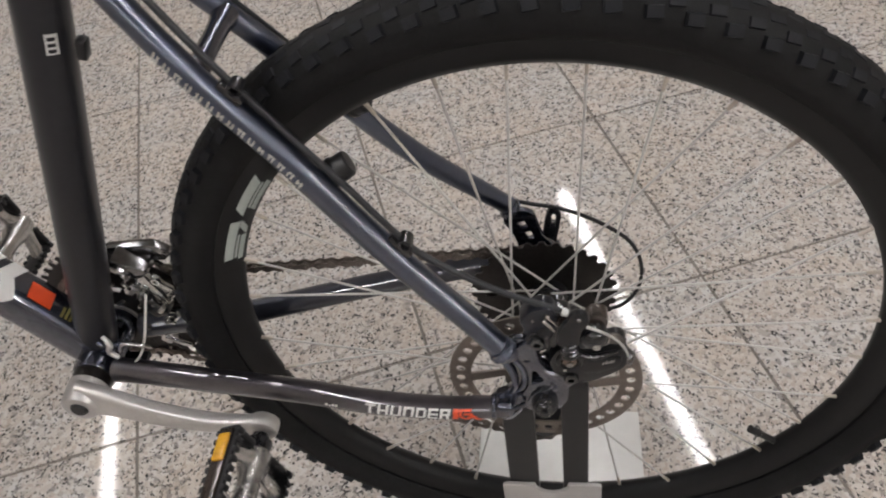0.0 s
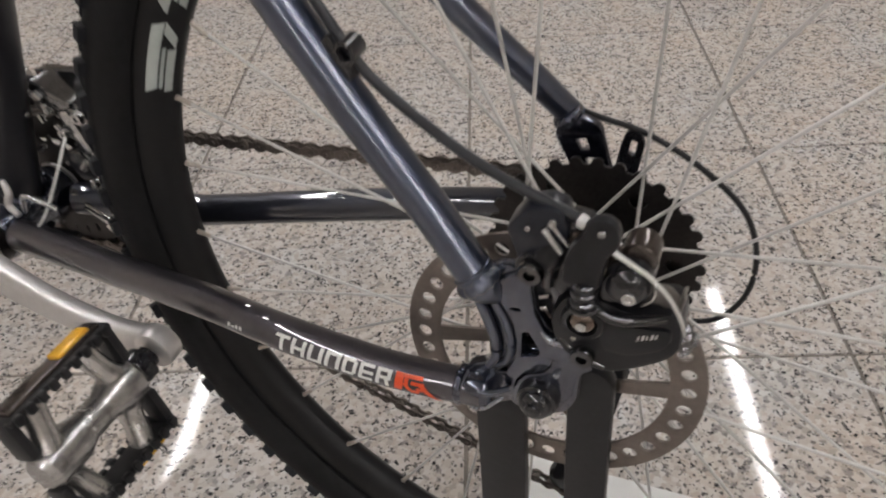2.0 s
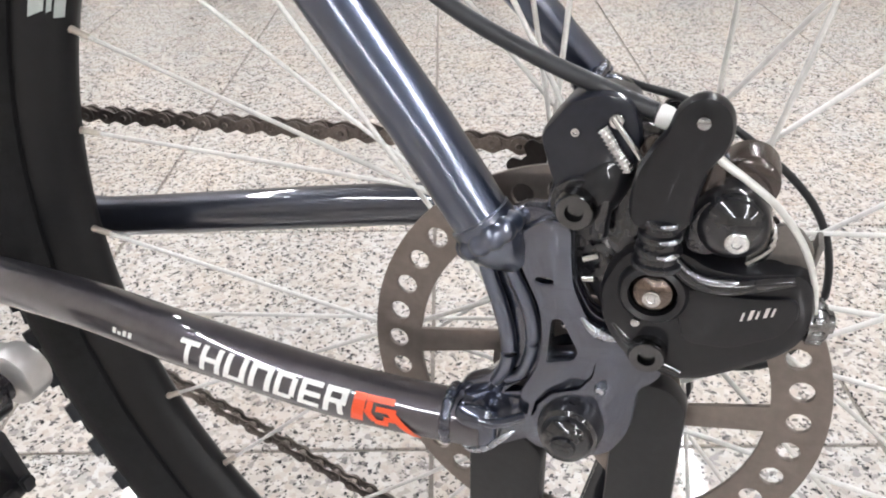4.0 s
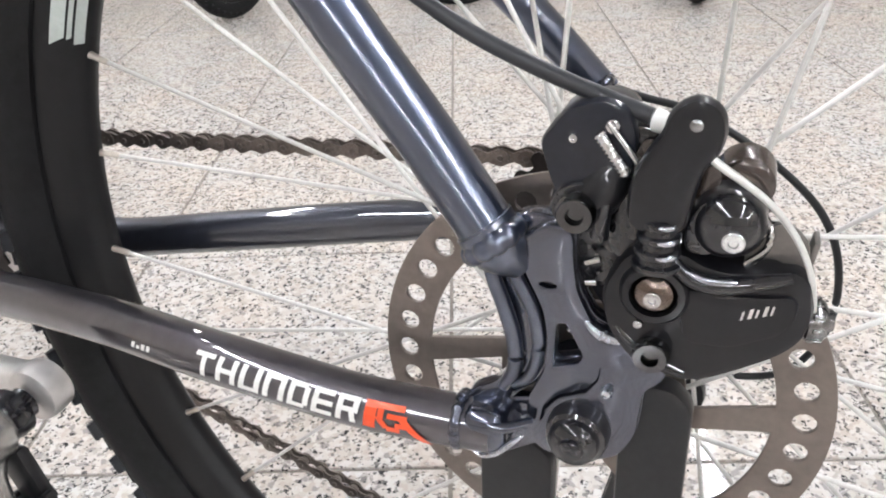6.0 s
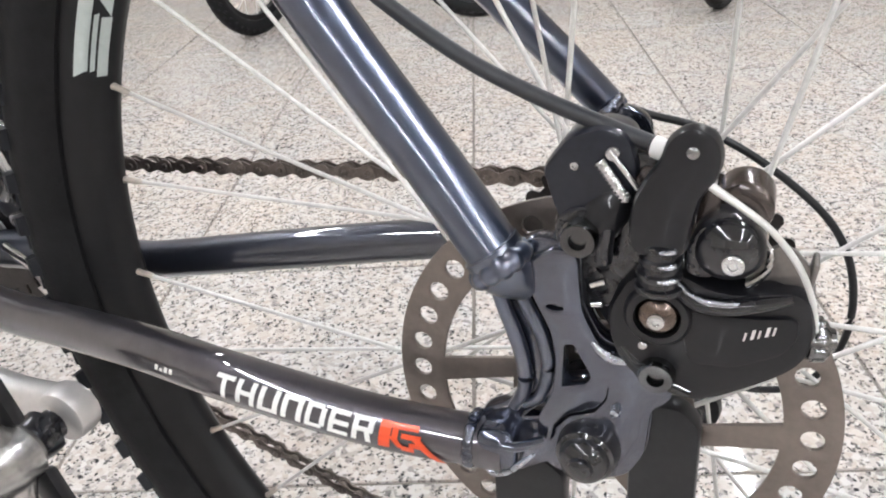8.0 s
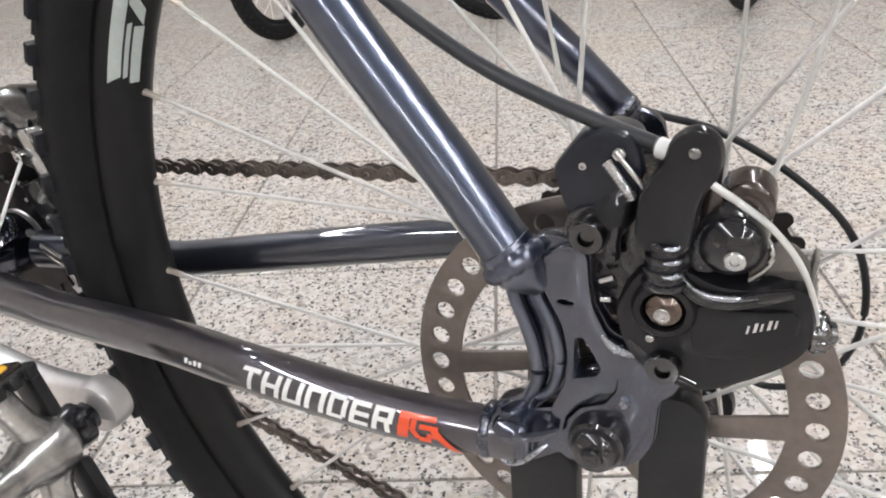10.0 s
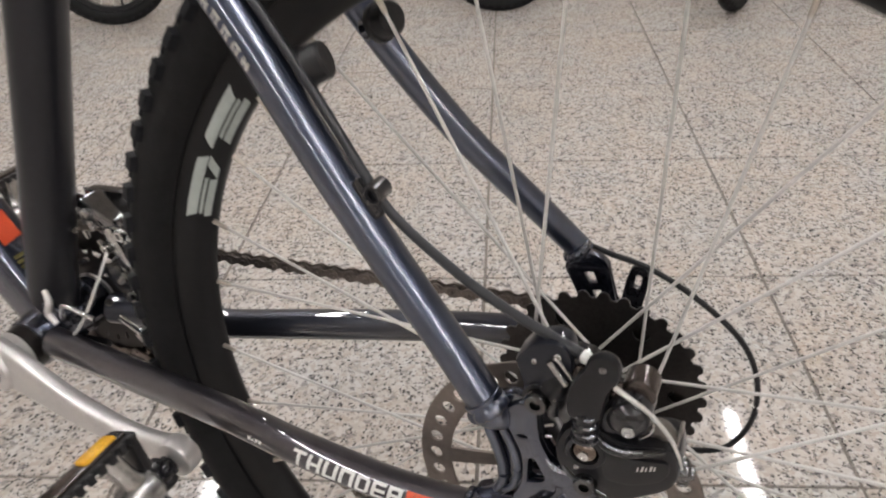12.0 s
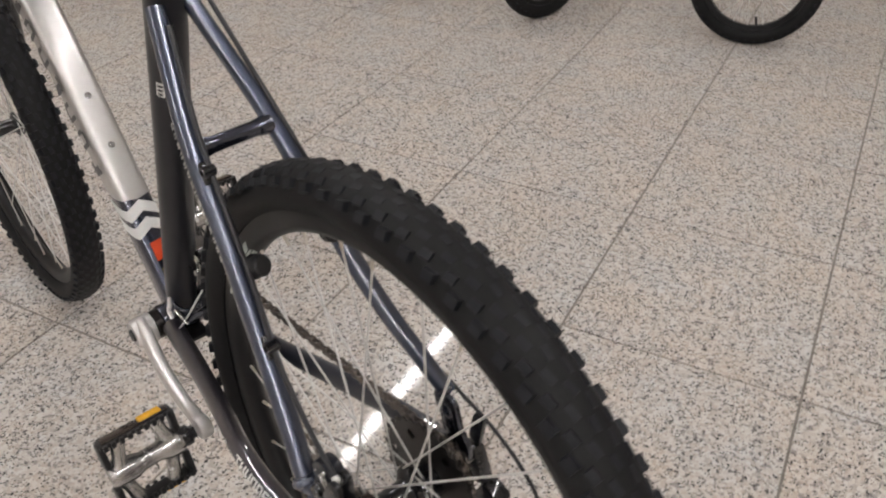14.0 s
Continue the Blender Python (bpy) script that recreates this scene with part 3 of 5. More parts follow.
for s, parent, line, y in ((0.120, stay_left, LINE_L, -1), (0.272, stay_left, LINE_L, -1)):
    p, t = along(line, s)
    a = Vector((0.75, 0.0, 0.62))
    m = Matrix((t, a.cross(t).normalized(), a)).transposed()
    clip = box((0.020, 0.009, 0.007), p + a * 0.0120, 0.002, m)
    lathe([(0.0036, -0.006), (0.0052, -0.006), (0.0052, 0.006), (0.0036, 0.006)], closed=True, sides=14, bm=clip, centre=p + a * 0.0180 + Vector((0, 0.0, 0)))
    part("cable_clip", clip, GLOSS_BLACK, parent, "black cable clip")

# ---- left dropout: two flat ribs with windows, and the socket at the stays
def flat_xz(name, outlines, y, thick, material, parent, bevel=0.0008, label=""):
    return part(name, sheet(outlines, thick, bevel, Matrix.Translation((0, y, 0))), material, parent, label)


DROP = [(-0.034, 0.434), (-0.0325, 0.424), (-0.0275, 0.408), (-0.0245, 0.396), (-0.0245, 0.384), (-0.029, 0.375), (-0.040, 0.369), (-0.042, 0.352), (-0.029, 0.343), (-0.014, 0.353), (-0.009, 0.3515), (0.004, 0.3510),
        (0.0140, 0.3555), (0.0192, 0.3660), (0.0205, 0.386), (0.0265, 0.391), (0.0275, 0.404), (0.020, 0.4095), (0.012, 0.4055), (0.003, 0.4085), (-0.003, 0.420), (-0.0045, 0.432), (-0.0045, 0.441), (-0.018, 0.444)]
WINDOW = [(-0.0092, 0.4075), (-0.0048, 0.4085), (0.0020, 0.3955), (0.0, 0.3915), (-0.0102, 0.3880)]
SLOT = [(-0.0262, 0.3685), (-0.0225, 0.3735), (-0.0138, 0.3815), (-0.0165, 0.3715)]
EYELET = ring_line(0.0026, 14, -0.0115, 0.4208, 1.5, 0.8)
drop_left = flat_xz("dropout", [rounded(DROP, 0.004, 5), rounded(WINDOW, 0.002), rounded(SLOT, 0.0015), EYELET], -0.0770, 0.0065, PAINT, bike, 0.001, "forged navy dropout plate with ribs and windows")
# the raised face, with a groove curling over the axle
FACE = [(-0.0225, 0.4340), (-0.0165, 0.4210), (-0.0118, 0.4110), (-0.0102, 0.3990), (-0.0112, 0.3870), (-0.0132, 0.3820), (-0.0170, 0.3735), (-0.0172, 0.3610), (-0.0125, 0.3525), (0.004, 0.3520), (0.0135, 0.3565), (0.0186, 0.3668), (0.0200, 0.3865), (0.0262, 0.3915), (0.0270, 0.4035),
        (0.020, 0.4090), (0.012, 0.4050), (0.0025, 0.4080), (-0.0032, 0.4200), (-0.0048, 0.4320), (-0.0050, 0.4405), (-0.0115, 0.4420)]
GROOVE_IN = [(-0.0125, 0.3645), (-0.0110, 0.3695), (-0.0060, 0.3762), (0.0030, 0.3802), (0.0072, 0.3868), (0.0076, 0.3925)]
GROOVE_OUT = [(0.0058, 0.3928), (0.0052, 0.3880), (0.0014, 0.3825), (-0.0074, 0.3788), (-0.0128, 0.3725), (-0.0143, 0.3650)]
flat_xz("raised_face", [rounded(FACE, 0.0035, 5), rounded(WINDOW, 0.002), rounded(GROOVE_IN + GROOVE_OUT, 0.0012), EYELET], -0.0817, 0.0044, PAINT, drop_left, 0.0011)
# highlights on the plate's rounded edges, laid on as pale strips
part("edge", tube([(0.0010, -0.0832, 0.4098), (0.0040, -0.0836, 0.4068), (0.0090, -0.0838, 0.4046), (0.0150, -0.0838, 0.4048)], [0.0008, 0.0019, 0.0021, 0.0008], 14, 6), EDGE_HIGHLIGHT, drop_left, "rounded edge of the plate with a painted highlight")
part("edge", tube([(0.0165, -0.0838, 0.4068), (0.0205, -0.0840, 0.4082), (0.0245, -0.0838, 0.4058)], [0.0006, 0.0011, 0.0006], 12, 6), EDGE_HIGHLIGHT, drop_left, "rounded edge of the plate with a painted highlight")
part("stop_stub", lathe([(0.0, -0.0868), (0.0014, -0.0864), (0.0020, -0.0850), (0.0022, -0.0835), (0.0, -0.0835)], centre=(0.0093, 0, 0.3838), sides=16), EDGE_HIGHLIGHT, drop_left, "small stub in the painted highlight tone")
part("rib", tube([(-0.0325, -0.0812, 0.4330), (-0.0305, -0.0818, 0.4210), (-0.0262, -0.0820, 0.4085), (-0.0232, -0.0820, 0.3970), (-0.0228, -0.0820, 0.3850), (-0.0270, -0.0820, 0.3755)], [0.0020, 0.0026, 0.0028, 0.0028, 0.0027, 0.0020], 14, 6), NAVY_LIT, drop_left)
part("rib", tube([(-0.0268, -0.0815, 0.4330), (-0.0218, -0.0822, 0.4205), (-0.0172, -0.0824, 0.4110), (-0.0146, -0.0824, 0.4000), (-0.0150, -0.0824, 0.3900), (-0.0180, -0.0820, 0.3815), (-0.0235, -0.0815, 0.3770)], [0.0018, 0.0023, 0.0024, 0.0024, 0.0023, 0.0020, 0.0016], 14, 6), NAVY_LIT, drop_left)
part("socket", box((0.0175, 0.0190, 0.0185), (-0.0325, -0.0830, 0.3590), 0.006, Matrix.Rotation(radians(-6), 3, "Y"), segments=4), PAINT, drop_left, "rounded socket of the chain stay")
# the socket lip's highlight is put into its pale colour
part("lip", tube([(-0.0375, -0.0895, 0.3525), (-0.0335, -0.0910, 0.3500), (-0.0275, -0.0910, 0.3520), (-0.0215, -0.0895, 0.3575), (-0.0180, -0.0880, 0.3605)], [0.0004, 0.0009, 0.0011, 0.0010, 0.0005], 12, 6), EDGE_HIGHLIGHT, drop_left, "rounded lip of the socket with a painted highlight")
part("lip", tube([(-0.0300, -0.0905, 0.3640), (-0.0240, -0.0900, 0.3640), (-0.0150, -0.0860, 0.3660)], 0.0020, 12, 6), PAINT, drop_left)

part("stay_end", tube([(-0.0330, -0.0826, 0.4395), (-0.0270, -0.0826, 0.4315), (-0.0205, -0.0812, 0.4240)], [0.0104, 0.0098, 0.0040], 20, 6), NAVY_LIT, drop_left, "blended end of the seat stay")


def weld(centre, axis, radius, count, lump):
    """A rippled ring of weld metal round a tube's end."""
    t = Vector(axis).normalized()
    a = t.orthogonal().normalized()
    pts, radii = [], []
    for k in range(count * 6 + 1):
        w = 2 * math.pi * k / (count * 6)
        pts.append(Vector(centre) + radius * (math.cos(w) * a + math.sin(w) * t.cross(a)))
        radii.append(lump * (1 + 0.22 * abs(math.sin(w * count / 2)) + 0.10 * math.sin(3 * w)))
    return tube(pts, radii, 12, 1, up=t)


random.seed(4)
part("weld_bead", weld((-0.0290, -0.0830, 0.4345), (-0.62, 0.1, 0.775), 0.0084, 12, 0.0034), NAVY_LIT, drop_left, "rippled weld of the seat stay", angle=80)["kind"] = "stuff"
part("weld_bead", weld((-0.0420, -0.0838, 0.3585), (1, 0, 0), 0.0090, 12, 0.0021), PAINT, drop_left, "rippled weld of the chain stay", angle=80)["kind"] = "stuff"

drop_right = flat_xz("dropout", [rounded([(-0.0360, 0.4240), (-0.0210, 0.4360), (-0.0080, 0.4310), (-0.0010, 0.4010), (0.0120, 0.3860), (0.0140, 0.3620), (0.0040, 0.3520), (-0.0120, 0.3520), (-0.0360, 0.3540), (-0.0400, 0.3740), (-0.0215, 0.3850), (-0.0255, 0.4030)], 0.005, 4), rounded([(-0.0240, 0.4205), (-0.0160, 0.4230), (-0.0122, 0.4135), (-0.0195, 0.4105)], 0.002), rounded([(-0.0180, 0.4075), (-0.0105, 0.4100), (-0.0065, 0.3990), (-0.0140, 0.3960)], 0.002)], 0.0765, 0.0065, PAINT, bike, 0.001, "navy dropout with two windows")
part("weld_bead", weld((-0.0290, 0.0795, 0.4325), (-0.62, -0.1, 0.775), 0.0072, 11, 0.0030), PAINT, drop_right, "rippled weld of the seat stay", angle=80)["kind"] = "stuff"

# ---- rear wheel
R_BED = 0.2720


def wheel_profiles(r_out, half, r_bed, r_bead):
    """Cross-sections of tyre and rim as (radius, across)."""
    mid, tall = r_out - 0.0222, 0.0222
    tyre = [(mid + tall * math.sin(w), half * math.cos(w)) for w in np.linspace(radians(-52), radians(232), 27)]
    rim = [(r_bed, -0.0040), (r_bed + 0.0085, -0.0118), (r_bead + 0.0085, -0.0134), (r_bead + 0.0085, 0.0134), (r_bed + 0.0085, 0.0118), (r_bed, 0.0040), (r_bed - 0.0008, 0)]
    return tyre, rim


def knobs(bm, r, rows, count, centre):
    """Tread blocks round a tyre: rows of (across, tilt, length, width, height, phase)."""
    for across, tilt, length, width, height, phase in rows:
        for k in range(count):
            w = 2 * math.pi * (k + phase) / count
            c, s = math.cos(w), math.sin(w)
            radial, tang, side = Vector((c, 0, s)), Vector((-s, 0, c)), Vector((0, 1, 0))
            out = (radial * math.cos(tilt) + side * math.sin(tilt)).normalized()
            lat = tang.cross(out)
            skew = 0.16 * (math.copysign(1, tilt) if tilt else (-1) ** k)
            tang, lat = tang * math.cos(skew) + lat * math.sin(skew), lat * math.cos(skew) - tang * math.sin(skew)
            base = Vector(centre) + radial * (r[0] + r[1] * math.cos(tilt)) + side * (r[2] * math.sin(tilt) + across)
            vs = []
            for lift, shrink in ((-0.002, 1.0), (height, 0.82)):
                for a, b in ((-1, -1), (1, -1), (1, 1), (-1, 1)):
                    vs.append(bm.verts.new(base + out * lift + tang * (a * length / 2 * shrink) + lat * (b * width / 2 * shrink)))
            for f in ((4, 5, 6, 7), (0, 1, 5, 4), (1, 2, 6, 5), (2, 3, 7, 6), (3, 0, 4, 7)):
                bm.faces.new([vs[i] for i in f])


def wheel(centre, parent, name, spokes, phase, hub_l, hub_r, flange_l, flange_r, label):
    tyre_p, rim_p = wheel_profiles(R_WHEEL - 0.0032, 0.0252, R_BED, 0.2900)
    rim = part(name, lathe(rim_p, centre, sides=128, closed=True), RIM, parent, label)
    tyre = part("tyre", lathe(tyre_p, centre, sides=128, closed=True), RUBBER, rim, "black knobbly mountain tyre")
    bm = bmesh.new()
    geo = (R_WHEEL - 0.0032 - 0.0222, 0.0215, 0.0245)
    knobs(bm, geo, [(0, 0.0, 0.0125, 0.0070, 0.0009, 0.0), (0, 0.36, 0.0130, 0.0072, 0.0009, 0.5), (0, -0.36, 0.0130, 0.0072, 0.0009, 0.5), (0, 0.72, 0.0118, 0.0078, 0.0021, 0.0), (0, -0.72, 0.0118, 0.0078, 0.0021, 0.0), (0, 1.08, 0.0122, 0.0088, 0.0052, 0.5), (0, -1.08, 0.0122, 0.0088, 0.0052, 0.5)], 82, centre)
    part("tread", bm, TREAD, tyre, "square tread blocks", smooth=False)["kind"] = "stuff"
    first, cap = None, None
    n = spokes // 2
    for k in range(spokes):
        left = k % 2 == 0
        w = phase + 2 * math.pi * k / spokes
        cross = (1 if (k // 2) % 2 == 0 else -1) * 6 * math.pi / n * 1.0
        fr, fy = (flange_l, hub_l) if left else (flange_r, hub_r)
        outside = (0.0022 if (k // 2) % 2 else -0.0022) * (-1 if left else 1)
        h = w + cross
        a = Vector(centre) + Vector((fr * math.cos(h), fy + outside, fr * math.sin(h)))
        b = Vector(centre) + Vector((R_BED * math.cos(w), (-0.002 if left else 0.002), R_BED * math.sin(w)))
        part("spoke", tube([a, b], 0.00102, 8, 1), SPOKE, rim)
        d = (a - b).normalized()
        part("nipple", tube([b, b + d * 0.002, b + d * 0.011, b + d * 0.012], [0.0021, 0.0017, 0.0016, 0.0011], 8, 1), BRASS, rim)
    return rim


rear = wheel(AXLE, bike, "rear_wheel", 32, radians(3.9), -0.029, 0.021, 0.029, 0.024, "black anodised rear rim")
hub = part("hub", lathe([(0.0, -0.062), (0.008, -0.062), (0.012, -0.060), (0.021, -0.054), (0.0225, -0.048), (0.0225, -0.040), (0.031, -0.036), (0.0315, -0.028), (0.022, -0.023), (0.0165, -0.016), (0.0155, 0.0), (0.0165, 0.012), (0.0245, 0.017), (0.0265, 0.022), (0.024, 0.026), (0.018, 0.028), (0.018, 0.060), (0.0, 0.060)], AXLE, sides=36), GLOSS_BLACK, rear, "black enamelled hub shell")
part("axle", lathe([(0.0, -0.0735), (0.0045, -0.0735), (0.005, -0.0725), (0.005, 0.090), (0, 0.090)], AXLE, sides=16), STEEL, hub)
nut = lathe([(0.0, -0.0890), (0.0028, -0.0889), (0.0041, -0.0880), (0.0045, -0.0865), (0.0056, -0.0860), (0.0076, -0.0850), (0.0085, -0.0835), (0.0089, -0.0815), (0.0103, -0.0805), (0.0110, -0.0780), (0.0112, -0.0725), (0.0, -0.0725)], AXLE + Vector((0.0008, 0, -0.0072)), sides=28)
part("axle_cap", nut, GLOSS_BLACK, hub, "glossy black stepped axle cap with a stub")
part("axle_nut", lathe([(0.0, 0.094), (0.008, 0.094), (0.0095, 0.092), (0.0095, 0.081), (0.0, 0.081)], AXLE, sides=6), STEEL, hub)

# white-grey blocks printed on the rim's flank
def flank(blocks):
    """Printed blocks on the rim's left side: (angle0, angle1, radius0, radius1, skew), in degrees and metres."""
    own = bmesh.new()
    for a0, a1, r0, r1, skew in blocks:
        rows = []
        for j in range(5):
            f = j / 4
            r = r0 + (r1 - r0) * f
            y = float(np.interp(r, [R_BED, R_BED + 0.0085, 0.2985], [-0.0040, -0.0118, -0.0134]))
            rows.append([own.verts.new((AXLE.x + r * math.cos(w), y - 0.0004, AXLE.z + r * math.sin(w))) for w in [radians(a0 + (a1 - a0) * k / 8 + skew * (1 - f)) for k in range(9)]])
        for p, q in zip(rows, rows[1:]):
            for k in range(8):
                own.faces.new((p[k], p[k + 1], q[k + 1], q[k]))
    return own


part("rim_print", flank([(151.2, 161.0, 0.2794, 0.2864, -1.2), (153.9, 160.0, 0.2770, 0.2786, -0.3), (154.0, 160.4, 0.2728, 0.2762, -0.3), (149.9, 151.7, 0.2732, 0.2790, 2.0), (138.8, 147.6, 0.2794, 0.2864, 1.2), (139.8, 146.6, 0.2770, 0.2786, 0.3), (139.4, 147.0, 0.2728, 0.2762, 0.5)]), MINT, rear, "pale grey-green printed blocks")

for k in range(12):
    w = radians(161 + 1.9 * k + (4 if k > 4 else 0))
    m = Matrix.Translation(AXLE + Vector((0.3140 * math.cos(w), -0.0220, 0.3140 * math.sin(w)))) @ Matrix.Rotation(-w, 4, "Y")
    own = box((0.0050 if k % 3 else 0.0070, 0.0009, 0.0012), (0, 0, 0), 0.0002, segments=1)
    bmesh.ops.transform(own, matrix=m, verts=own.verts)
    part("moulded_mark", own, TREAD, rear, smooth=False)
vw = radians(-37.3)
vd = Vector((math.cos(vw), 0, math.sin(vw)))
part("valve", tube([AXLE + vd * 0.2725, AXLE + vd * 0.2535, AXLE + vd * 0.2525, AXLE + vd * 0.2405], [0.0036, 0.0034, 0.0042, 0.0040], 12, 1), BLACK, rear, "black capped valve")

# ---- brake rotor
def rotor():
    outer = ring_line(0.080, 96)
    lines = [outer]
    c = (0, 0)
    n = 36
    for k in range(n):
        w = 2 * math.pi * k / n + radians(0.8)
        lines.append(ring_line(0.0042, 12, 0.0712 * math.cos(w), 0.0712 * math.sin(w)))
    # six openings between the arms
    arms = 6
    for k in range(arms):
        w0, w1 = 2 * math.pi * k / arms + radians(2.8), 2 * math.pi * (k + 1) / arms - radians(2.8)
        skew = radians(13)
        line = [(0.0622 * math.cos(w), 0.0622 * math.sin(w)) for w in np.linspace(w0 + 0.03, w1 - 0.03, 16)]
        line += [(0.033 * math.cos(w - skew), 0.033 * math.sin(w - skew)) for w in np.linspace(w1 - 0.08, w0 + 0.08, 8)]
        lines.append(line)
    lines.append(ring_line(0.0185, 28))
    return sheet(lines, 0.0019, 0.0003, Matrix.Translation((0, -0.056, AXLE.z)) @ pose(0, 0, 0, 0, 0, 0))


rot = part("brake_rotor", rotor(), ROTOR, rear, "brown-grey steel brake rotor with round holes", angle=25)
for k in range(6):
    w = 2 * math.pi * (k + 0.5) / 6
    bolt(AXLE + Vector((0.0225 * math.cos(w), -0.0570, 0.0225 * math.sin(w))), 0.0042, rot, "rotor_bolt", STEEL, depth=0.0025)

# ---- cassette and chain
def sprocket(teeth, y, parent, hole=0.017):
    r = teeth * 0.0127 / (2 * math.pi)
    line = []
    for k in range(teeth):
        w = 2 * math.pi * k / teeth
        d = 2 * math.pi / teeth
        line += [(rr * math.cos(w + o * d), rr * math.sin(w + o * d)) for rr, o in ((r - 0.0022, -0.34), (r + 0.0014, -0.20), (r + 0.0022, -0.06), (r + 0.0022, 0.06), (r + 0.0014, 0.20), (r - 0.0022, 0.34))]
    lines = [line, ring_line(hole, 24)]
    if r > 0.045:
        lines += [ring_line(0.0055, 12, (r - 0.016) * math.cos(w), (r - 0.016) * math.sin(w)) for w in [2 * math.pi * k / 6 for k in range(6)]]
    return part("sprocket", sheet(lines, 0.0019, 0.0, Matrix.Translation((AXLE.x, y, AXLE.z))), DARKSTEEL, parent, smooth=False)


cassette = part("cassette", lathe([(0.0, 0.066), (0.0165, 0.066), (0.018, 0.063), (0.018, 0.030), (0.0, 0.030)], AXLE, sides=28), DARKSTEEL, bike, "stack of dark sprockets")
for k, teeth in enumerate((32, 28, 24, 21, 18, 16, 14)):
    sprocket(teeth, 0.0335 + 0.0049 * k, cassette)

CHAIN_Y = 0.0482
RING_R, COG_R = 0.0647, 0.0425
PULLEY = Vector((-0.004, CHAIN_Y, 0.118))
PULLEY_TOP = Vector((0.022, CHAIN_Y, 0.288))


def chain_run(a, b):
    """Outer and inner links from a to b, with their rollers: local x runs along the link."""
    d = b - a
    n = max(1, round(d.length / 0.0127))
    return [(a + d * (k + 0.5) / n, d.normalized(), k) for k in range(n)]


def arc(centre, r, w0, w1):
    n = max(2, round(abs(w1 - w0) * r / 0.0127))
    pts = [centre + Vector((r * math.cos(w0 + (w1 - w0) * k / n), 0, r * math.sin(w0 + (w1 - w0) * k / n))) for k in range(n + 1)]
    return [((p + q) / 2, (q - p).normalized(), k) for k, (p, q) in enumerate(zip(pts, pts[1:]))]


def link_plate(width, y):
    """The figure-eight plates of one link."""
    line = []
    for cx, s in ((0.00635, 1), (-0.00635, -1)):
        for w in np.linspace(-1.9, 1.9, 9):
            line.append((cx + s * width * math.cos(w), s * width * math.sin(w)))
        line.append((0.0, s * width * 0.5))
    own = sheet([line], 0.0011, 0.0002, Matrix.Translation((0, y, 0)))
    return sheet([line], 0.0011, 0.0002, Matrix.Translation((0, -y, 0)), own)


ring_c = Vector((BB.x, CHAIN_Y, BB.z))
cog_c = Vector((AXLE.x, CHAIN_Y, AXLE.z))
links = chain_run(ring_c + Vector((-0.003, 0, RING_R)), cog_c + Vector((-0.003, 0, COG_R)))
links += arc(cog_c, COG_R, radians(92), radians(-62))
links += chain_run(cog_c + Vector((0.020, 0, -0.0375)), PULLEY_TOP + Vector((-0.016, 0, 0.008)))
links += chain_run(PULLEY_TOP + Vector((-0.016, 0, -0.008)), PULLEY + Vector((0.022, 0, 0.004)))
links += arc(PULLEY, 0.022, radians(10), radians(-105))
links += chain_run(PULLEY + Vector((-0.006, 0, -0.0215)), ring_c + Vector((0.020, 0, -0.0615)))
links += arc(ring_c, RING_R, radians(-72), radians(-268))
rollers = bmesh.new()
for p, d, k in links:
    lathe([(0.0, -0.0036), (0.0032, -0.0036), (0.0032, 0.0036), (0.0, 0.0036)], p + d * 0.00635, sides=8, bm=rollers)
    lathe([(0.0, -0.0047), (0.0013, -0.0047), (0.0017, -0.0042), (0.0017, 0.0042), (0.0013, 0.0047), (0.0, 0.0047)], p + d * 0.00635, sides=8, bm=rollers)
chain = part("chain", rollers, CHAINSTEEL, bike, "oily brown roller chain")
protos = [part("chain_link", link_plate(0.0041, 0.0032), CHAINSTEEL, chain), part("chain_link", link_plate(0.0041, 0.0019), CHAINSTEEL, chain)]
for i, (p, d, k) in enumerate(links):
    turn = Matrix((d, (0, 1, 0), Vector((d)).cross(Vector((0, 1, 0))))).transposed().to_4x4()
    m = Matrix.Translation(p) @ turn
    if i < 2:
        protos[i].matrix_basis = m
    else:
        shared("chain_link", protos[i % 2], chain, m)

# ---- rear derailleur
rd = part("rear_derailleur", box((0.030, 0.022, 0.040), (0.030, 0.090, 0.318), 0.006, Matrix.Rotation(radians(25), 3, "Y")), GLOSS_BLACK, bike, "black long-cage rear derailleur")
part("hanger_body", box((0.024, 0.018, 0.046), (0.010, 0.088, 0.356), 0.006, Matrix.Rotation(radians(-20), 3, "Y")), GLOSS_BLACK, rd)
for y in (0.0415, 0.0555):
    c = [(PULLEY_TOP.x - 0.010, PULLEY_TOP.z + 0.012), (PULLEY_TOP.x + 0.012, PULLEY_TOP.z + 0.010), (PULLEY.x + 0.014, PULLEY.z - 0.006), (PULLEY.x, PULLEY.z - 0.014), (PULLEY.x - 0.014, PULLEY.z)]
    part("cage_plate", sheet([rounded(c, 0.008)], 0.002, 0.0004, Matrix.Translation((0, y, 0))), GLOSS_BLACK, rd)
for c in (PULLEY, PULLEY_TOP):
    part("jockey_wheel", lathe([(0.0, -0.004), (0.017, -0.004), (0.018, 0.0), (0.017, 0.004), (0.0, 0.004)], c, sides=22), BLACK, rd)
GUARD = [(-0.0010, 0.383), (0.0110, 0.378), (0.0168, 0.4140), (0.0128, 0.4215), (0.0060, 0.4200), (0.0034, 0.4110)]
